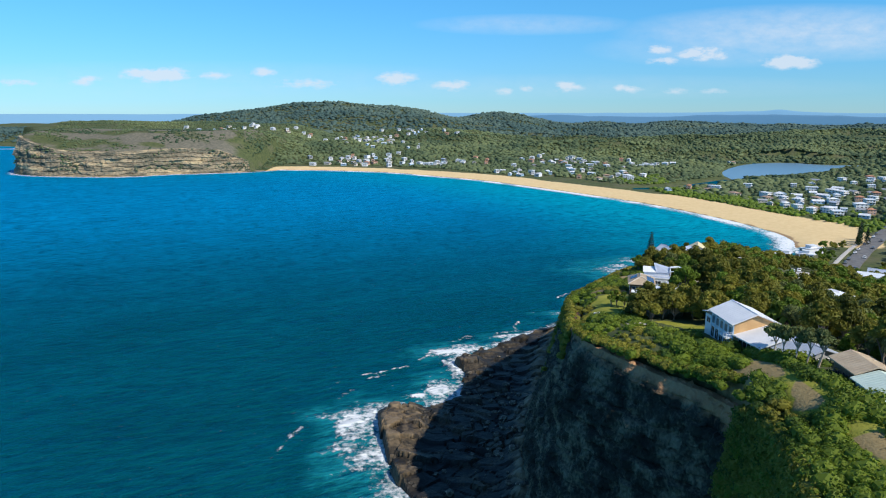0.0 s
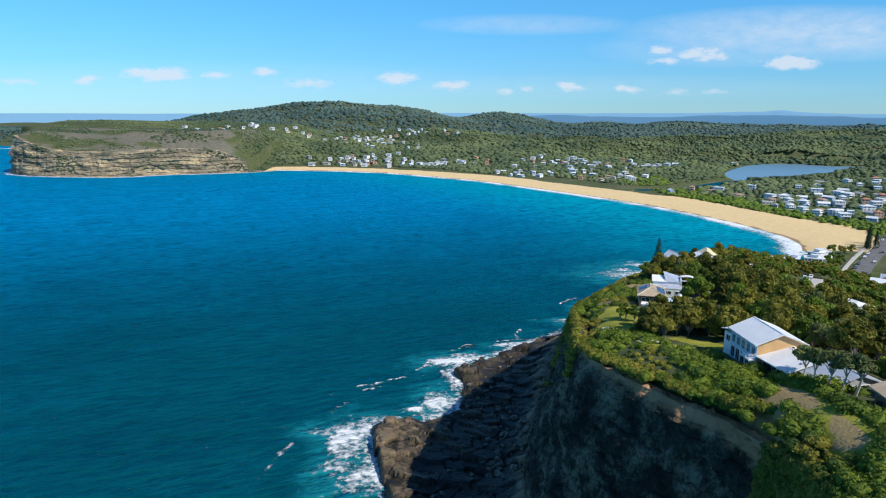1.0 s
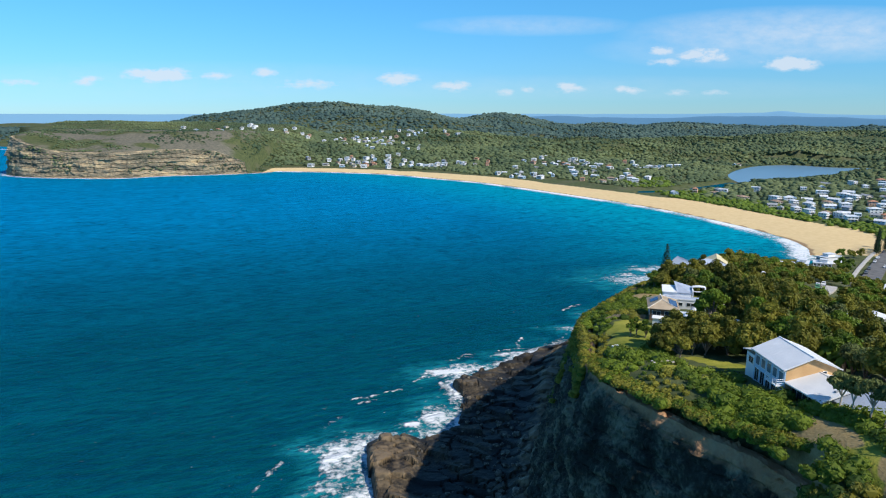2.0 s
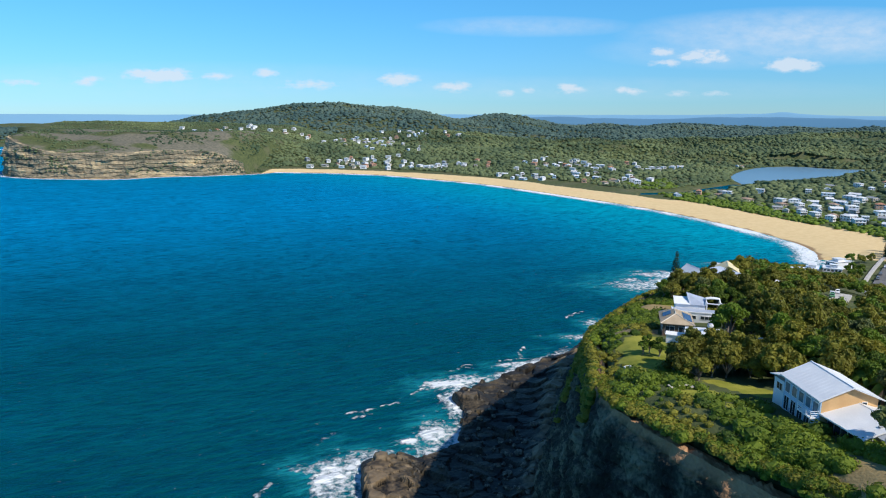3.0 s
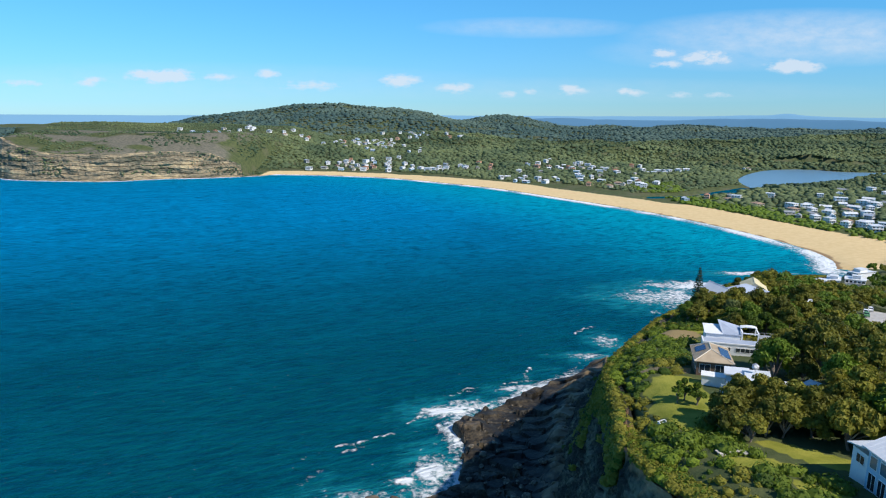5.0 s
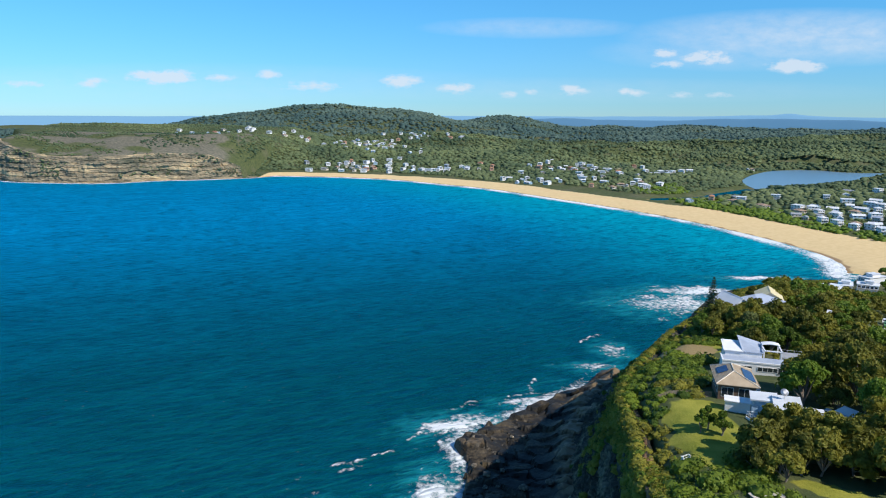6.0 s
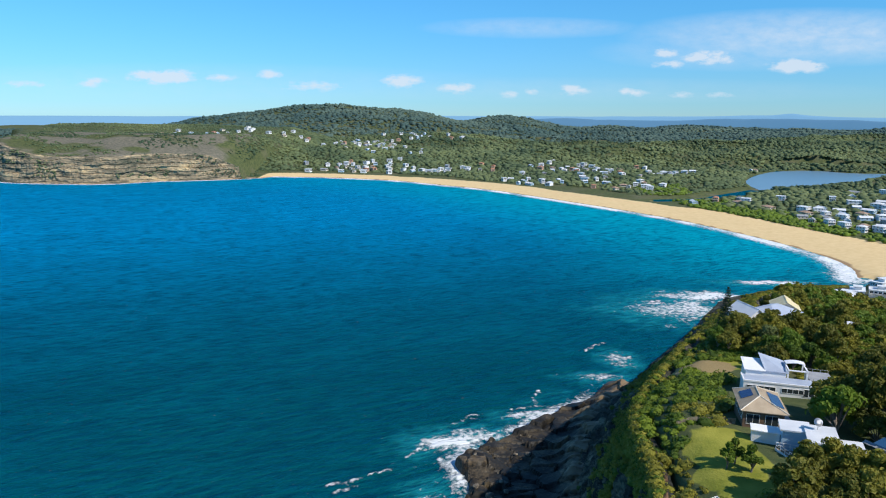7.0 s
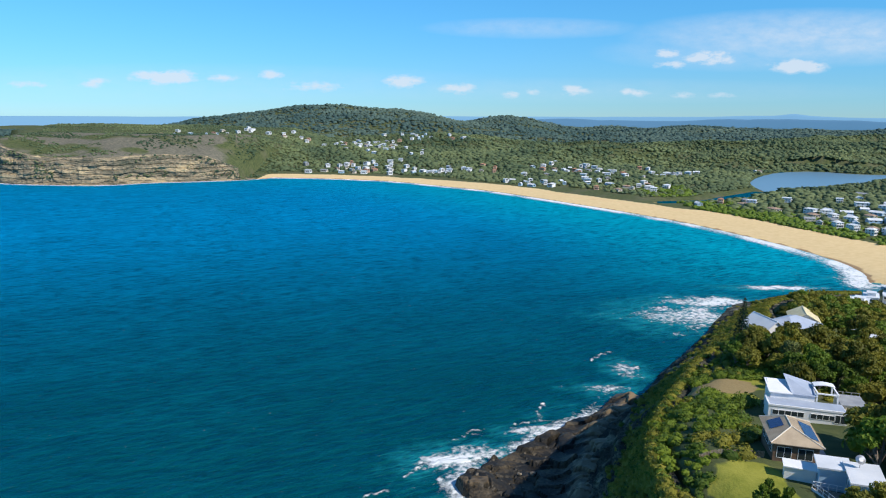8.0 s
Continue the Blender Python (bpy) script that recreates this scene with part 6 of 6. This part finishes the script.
def deck_house():
    """A white flat-roofed house in steps, with a long raised deck on posts."""
    ho = thing("house", "white flat-roofed stepped house with a long raised deck", "house", (51.6, 160.0, 50.5), -20.8, scale=0.97)
    for x0, x1, y0, y1, z in ((-3.2, 1.2, 1.2, 5.2, 3.2), (0.2, 4.6, -2.8, 3.6, 3.7), (3.0, 7.8, -4.2, 0.6, 3.3)):
        part("wall", boxed(x0 + 0.4, x1 - 0.4, y0 + 0.4, y1 - 0.4, -3.0, z), M_WALL_BLUE, ho)
        part("roof", slab([(x0, y0, z + 0.1), (x1, y0, z + 0.35), (x1, y1, z + 0.35), (x0, y1, z + 0.1)], 0.25), M_ROOF_WHITE, ho)
    part("wall", boxed(-7.0, -2.9, 3.0, 4.6, -3.0, 1.6), M_WHITE, ho, "low white garden wing")
    part("roof", boxed(-7.2, -2.7, 2.8, 5.4, 1.6, 1.75), M_WHITE, ho)
    for k in range(3):
        window(ho, 0.57, -1.9 + 1.7 * k, 0.4, 1.4, 2.2, "-x", M_GLASS_BLUE, M_WHITE, 1)
    deck = slab([(-3.6, 0.6, 0.3), (0.6, 0.6, 0.3), (2.6, -6.4, 0.3), (1.4, -7.2, 0.3)], 0.25)
    part("deck", deck, M_TIMBER, ho, "raised timber deck")
    part("fascia", slab([(-3.68, 0.6, 0.34), (-3.6, 0.6, 0.34), (1.42, -7.22, 0.34), (1.34, -7.26, 0.34)], 0.4), M_WHITE, ho)
    railing(ho, [(0.4, 0.62, 0.3), (-3.6, 0.62, 0.3), (1.36, -7.15, 0.3), (2.6, -6.4, 0.3)], 1.0, 1.0, M_WHITE, 2)
    for t in (0.05, 0.3, 0.55, 0.8):
        x, y = -3.5 + 4.8 * t, 0.5 - 7.5 * t
        part("stilt", boxed(x - 0.08, x + 0.08, y - 0.08, y + 0.08, -4.0, 0.05), M_WHITE, ho)
    part("dish_mast", tapered(bmesh.new(), (2.0, 2.0, 3.7), (2.0, 2.0, 5.2), 0.05, 0.05, 6), M_METAL, ho)
    bm = bmesh.new()
    bmesh.ops.create_cone(bm, cap_ends=True, segments=16, radius1=0.65, radius2=0.3, depth=0.2, matrix=pose(2.0, 1.9, 5.2, 55, 0, 10))
    part("dish", bm, M_METAL, ho, "pale satellite dish")
    return ho


big_house(), annex_house(), blue_roof_house(), long_house(), white_house(), brown_house(), deck_house()

# covered walk and shed roof among the trees
shed = thing("garden_shed", "small shed with white roof and long grey walkway cover", "shed", (63.5, 158.5, 51.2), -62, scale=0.7)
part("wall", boxed(-2.2, 2.2, -1.6, 1.6, -2, 2.6), M_WALL_GREY, shed)
part("roof", slab([(-2.6, -2.0, 2.7), (2.6, -2.0, 2.7), (2.6, 2.0, 3.2), (-2.6, 2.0, 3.2)], 0.15), M_ROOF_WHITE, shed)
part("walkway_cover", slab([(-4.2, -3.0, 2.5), (4.6, -3.0, 2.5), (4.6, -1.9, 2.8), (-4.2, -1.9, 2.8)], 0.12), M_ROOF_GREY, shed)

# houses in the trees further along
far_homes = [
    ("white weatherboard house with pale gable roof among trees", (85, 256.5), 38.9, 3.4, 4.6, "gable", M_WHITE, M_ROOF_WHITE, 13, 2.6, 4.4),
    ("house with blue-grey hip roof among trees", (93.5, 258.5), 38.4, 4.6, 6.2, "hip", M_WALL_CREAM, M_ROOF_BLUE, -58, 2.2, 5.2),
    ("cream-roofed gabled house among trees", (100.5, 266), 37.6, 3.6, 4.2, "gable", M_WALL_CREAM, M_ROOF_CREAM, -20, 2.0, 5.6),
    ("small white cottage roof among trees", (113, 258), 36.2, 2.2, 3.0, "flat", M_WHITE, M_ROOF_WHITE, 15, 0.4, 4.5),
    ("white villa with wide hip roof below the headland", (117, 205), 35.0, 5.0, 7.0, "hip", M_WHITE, M_ROOF_WHITE, -60, 1.8, 5.8),
    ("white villa with wide hip roof below the headland", (127, 211), 33.3, 3.6, 5.0, "hip", M_WHITE, M_ROOF_WHITE, 20, 1.6, 5.8),
    ("pale roofed house among garden trees", (110, 179), 36.5, 3.6, 5.0, "gable", M_WALL_CREAM, M_ROOF_WHITE, -40, 1.6, 5.6),
    ("pale roofed house among garden trees", (116, 171), 36.0, 3.4, 5.2, "hip", M_WALL_CREAM, M_ROOF_WHITE, 10, 1.5, 5.6),
    ("pale roofed house among garden trees", (110, 161.5), 37.0, 3.2, 4.6, "gable", M_WALL_CREAM, M_ROOF_WHITE, 25, 1.5, 5.4),
    ("white house with flat roof by the road", (180, 285), 18.0, 4.5, 7.0, "flat", M_WHITE, M_ROOF_WHITE, 30, 0.4, 6.0),
    ("white house with flat roof by the road", (198, 299), 17.5, 4.5, 8.0, "flat", M_WHITE, M_ROOF_WHITE, 55, 0.4, 6.0),
    ("grey-roofed house by the road", (216, 322), 14.0, 4.0, 6.5, "gable", M_WALL_GREY, M_ROOF_BLUE, 55, 1.5, 5.6),
]
for label, (x, y), z, a, b, shape, wall, roof, turn, rise, h in far_homes:
    ho = thing("house", label, "house", (x, y, z), turn, "houses among the headland trees")
    if shape == "gable":
        part("wall", gable_walls(a, b, h, rise), wall, ho)
        gable_roof(ho, a, b, h, rise, 0.5, roof, 0.16, 0.8)
    else:
        part("wall", boxed(-a, a, -b, b, -2.5, h), wall, ho)
        if shape == "hip":
            hip_roof(ho, a, b, h, rise, 0.6, roof)
        else:
            part("roof", slab([(-a - 0.5, -b - 0.5, h + 0.2), (a + 0.5, -b - 0.5, h + 0.45), (a + 0.5, b + 0.5, h + 0.45), (-a - 0.5, b + 0.5, h + 0.2)], 0.25), roof, ho)
    for k in range(3):
        window(ho, -a + a * (2 * k + 1) / 3, -b - 0.03, h - 2.2, 1.4, 1.3, "-y")
        window(ho, -a - 0.03, -b + b * (2 * k + 1) / 3, h - 2.2, 1.4, 1.3, "-x")

# surf club and shops at the end of the beach
for x, y, a, b, turn, label in ((222, 432, 5, 11, -35, "white beach pavilion with long pale roof"), (238, 430, 5, 10, -70, "white surf club with pale flat roof"),
                                (212, 412, 4.5, 8, -30, "white beachfront flats with stepped roofs"), (224, 412, 4, 7, 60, "white beachfront flats with stepped roofs"),
                                (201, 403, 5, 9, -38, "white beachfront flats with stepped roofs"), (190, 394, 4.5, 8, -55, "white beachfront flats with stepped roofs")):
    ho = thing("beach_pavilion", label, "building", (x, y, float(height(x, y)) + 0.4), turn, "buildings at the end of the beach", 0.7)
    part("wall", boxed(-a, a, -b, b, -3, 5.4), M_WHITE, ho)
    part("roof", slab([(-a - 0.6, -b - 0.6, 5.6), (a + 0.6, -b - 0.6, 6.2), (a + 0.6, b + 0.6, 6.2), (-a - 0.6, b + 0.6, 5.6)], 0.3), M_ROOF_WHITE, ho)
    part("upper_floor", boxed(-a * 0.6, a * 0.6, -b * 0.5, b * 0.3, 5.9, 8.2), M_WHITE, ho)
    part("roof", boxed(-a * 0.7, a * 0.7, -b * 0.57, b * 0.37, 8.2, 8.45), M_ROOF_WHITE, ho)
    for k in range(5):
        window(ho, -a - 0.03, -b + b * (2 * k + 1) / 5, 2.9, 1.8, 1.6, "-x")
        window(ho, -a + a * (2 * k + 1) / 5, -b - 0.03, 2.9, 1.3, 1.6, "-y")
    part("balcony", boxed(-a - 1.4, -a, -b, b, 2.5, 2.7), M_CONCRETE, ho)


# ---------------------------------------------------------------- road, cars and garden things
def ribbon(name, pts, width, lift, material, label, category, kind):
    p = along([(x, y, 0) for x, y in rounded(pts, 2)], 2.0)
    dx, dy = np.gradient(p[:, 0]), np.gradient(p[:, 1])
    ln = np.hypot(dx, dy)
    nx_, ny_ = -dy / ln, dx / ln
    mid = height(p[:, 0], p[:, 1])
    mid = np.convolve(np.pad(mid, 4, mode="edge"), np.ones(9) / 9, "valid") + lift
    rows_ = [np.stack([p[:, 0] + nx_ * o, p[:, 1] + ny_ * o, mid + z], 1) for o, z in ((-width / 2, -0.8), (-width / 2, 0), (0, 0.08), (width / 2, 0), (width / 2, -0.8))]
    return tagged(new(name, mesh_of(name, np.vstack(rows_), grid_faces(len(p), 5), material)), label, category, kind=kind)


ROAD = [(200, 336), (212, 352), (227, 372), (252, 405), (279, 440), (310, 478), (343, 519), (420, 590)]
ribbon("road", ROAD, 9.5, 0.9, M_ASPHALT, "grey asphalt beach road with parked cars", "road", "structure")
ribbon("pavement", [(x - 7.5, y + 4.5) for x, y in ROAD[1:6]], 2.2, 1.0, M_CONCRETE, "concrete footpath along the road", "footpath", "structure")
ribbon("driveway", [(132, 258), (142, 266), (152, 280), (160, 292)], 6, 0.5, M_CONCRETE, "pale concrete parking lane", "driveway", "structure")


def car(label, paint, at, turn, group):
    ob = thing("car", label, "car", at, turn, group)
    bm = bmesh.new()
    side = [(-2.1, 0.35), (-2.1, 0.8), (-1.9, 0.95), (-1.2, 1.0), (-0.7, 1.45), (0.9, 1.48), (1.7, 1.0), (2.1, 0.9), (2.15, 0.35)]
    for y in (-0.85, 0.85):
        bm.faces.new([bm.verts.new((x, y * (0.82 if z > 1.2 else 1), z)) for x, z in (side if y < 0 else side[::-1])])
    vs = list(bm.verts)
    n = len(side)
    for k in range(n):
        bm.faces.new((vs[k], vs[(k + 1) % n], vs[2 * n - 1 - (k + 1) % n], vs[2 * n - 1 - k]))
    bmesh.ops.recalc_face_normals(bm, faces=bm.faces)
    body = part("body", bm, paint, ob)
    part("windscreen", slab([(-1.16, -0.68, 1.06), (-0.76, -0.62, 1.44), (-0.76, 0.62, 1.44), (-1.16, 0.68, 1.06)], 0.04), M_GLASS, ob)
    for s in (-1, 1):
        part("side_window", boxed(-0.7, 1.1, s * 0.76 - 0.03, s * 0.76 + 0.03, 1.05, 1.38), M_GLASS, ob)
        for x in (-1.3, 1.35):
            w = bmesh.new()
            bmesh.ops.create_cone(w, cap_ends=True, segments=14, radius1=0.33, radius2=0.33, depth=0.22, matrix=pose(x, s * 0.8, 0.33, 90, 0, 0))
            part("wheel", w, M_RUBBER, ob)
    return ob


def road_spot(t, offset):
    p = along([(x, y, 0) for x, y in rounded(ROAD, 2)], 2.0)
    i = int(t * (len(p) - 2))
    dx, dy = p[i + 1, 0] - p[i, 0], p[i + 1, 1] - p[i, 1]
    ln = math.hypot(dx, dy)
    x, y = p[i, 0] - dy / ln * offset, p[i, 1] + dx / ln * offset
    near_z = height(p[max(0, i - 4):i + 5, 0], p[max(0, i - 4):i + 5, 1]).mean()
    return (x, y, float(near_z) + 0.96), math.degrees(math.atan2(dy, dx))


rnd = random.Random(9)
for k in range(16):
    at, turn = road_spot(0.18 + 0.042 * k, 3.6 if k % 3 else -3.4)
    paint, label = rnd.choice(((M_CAR_WHITE, "white car parked on the beach road"), (M_CAR_GREY, "grey car parked on the beach road")))
    car(label, paint, at, turn, "parked cars")
for x, y, m, label in ((150, 283, M_CAR_WHITE, "white van parked by the houses"), (146, 276, M_CAR_GREEN, "green car parked by the houses"), (158, 293, M_CAR_WHITE, "white van parked by the houses")):
    car(label, m, (x, y, float(height(x, y)) + 0.62), 60, "parked cars")

# a fence between the lawn and the brown house
fence = thing("garden_fence", "weathered timber paling fence behind the lawn", "fence", (0, 0, 0))
for k in range(46):
    t = k / 45
    x, y = 37.0 + 9.4 * t, 172.2 - 0.6 * t
    z = float(height(x, y))
    part("paling", boxed(x - 0.07, x + 0.07, y - 0.015, y + 0.015, z - 0.3, z + 1.05 + 0.06 * math.sin(k * 5.1)), M_TIMBER, fence)
for hgt in (0.35, 1.0):
    bm = bmesh.new()
    tapered(bm, (37.0, 172.25, float(height(37, 172.2)) + hgt), (46.4, 171.65, float(height(46.4, 171.6)) + hgt), 0.05, 0.05, 4)
    part("rail", bm, M_TIMBER, fence)

# low stone table and benches on the grass
bench = thing("stone_seat", "pale stone table and benches on the grass", "bench", (39.0, 133.6, float(height(39.0, 133.6))), 15)
M_STONE = mat("pale garden stone", [(0.4, 0.36, 0.3), (0.55, 0.5, 0.43)], rough=0.9, scale=1.5, fine=9, bump=0.4)
for x, y, sx_, sy_, h in ((0, 0, 0.9, 0.55, 0.75), (-1.7, 0.2, 0.35, 0.8, 0.45), (1.7, -0.1, 0.35, 0.8, 0.45), (0.1, 1.3, 0.9, 0.3, 0.45), (2.9, -0.6, 0.6, 0.4, 0.5)):
    bm = bmesh.new()
    box(bm, x - sx_, x + sx_, y - sy_, y + sy_, h - 0.14, h)
    box(bm, x - sx_ * 0.6, x + sx_ * 0.6, y - sy_ * 0.6, y + sy_ * 0.6, -0.2, h - 0.14)
    part("stone_block", bm, M_STONE, bench)

seat = thing("garden_bench", "white garden seat at the edge of the lawn", "bench", (32.8, 145.0, float(height(32.8, 145.0)) + 0.5), 30)
for z in (0.42, 0.75, 0.9):
    part("slat", boxed(-0.8, 0.8, -0.25 if z < 0.5 else 0.2, 0.25, z, z + 0.06), M_WHITE, seat)
for x in (-0.7, 0.7):
    part("leg", boxed(x - 0.05, x + 0.05, -0.2, 0.25, -0.1, 0.95), M_WHITE, seat)

# gum trees with pale trunks in front of the low houses, and the two small lawn trees
M_PALE_BARK = mat("pale gum bark", [(0.42, 0.36, 0.3), (0.6, 0.54, 0.46)], rough=0.7, scale=2, fine=14, bump=0.2, stretch=(1, 1, 0.2))
gum = broad_tree("slender gum tree with pale trunk by the house", 61, 2.3, 6.6, M_LEAF_GREY, lobes=11, base=0.55, bark=M_PALE_BARK, group="gum trees by the houses")
put_copies(gum, [(x, y, float(height(x, y)), 40 * k) for k, (x, y) in enumerate(((56.0, 103.8), (56.6, 101.2), (57.4, 99.2), (58.0, 96.8), (55.4, 106.2)))])
small = broad_tree("small rounded tree standing on the lawn", 62, 1.7, 3.9, M_LEAF_GREEN, lobes=10, per_lobe=90, card=0.26, group="lawn trees")
put_copies(small, [(x, y, float(height(x, y)), 70 * k) for k, (x, y) in enumerate(((38.6, 155.4), (41.4, 154.2), (40.2, 156.6)))])
dark = norfolk_pine((69.5, 96, float(height(69.5, 96)) - 6), 9.5)
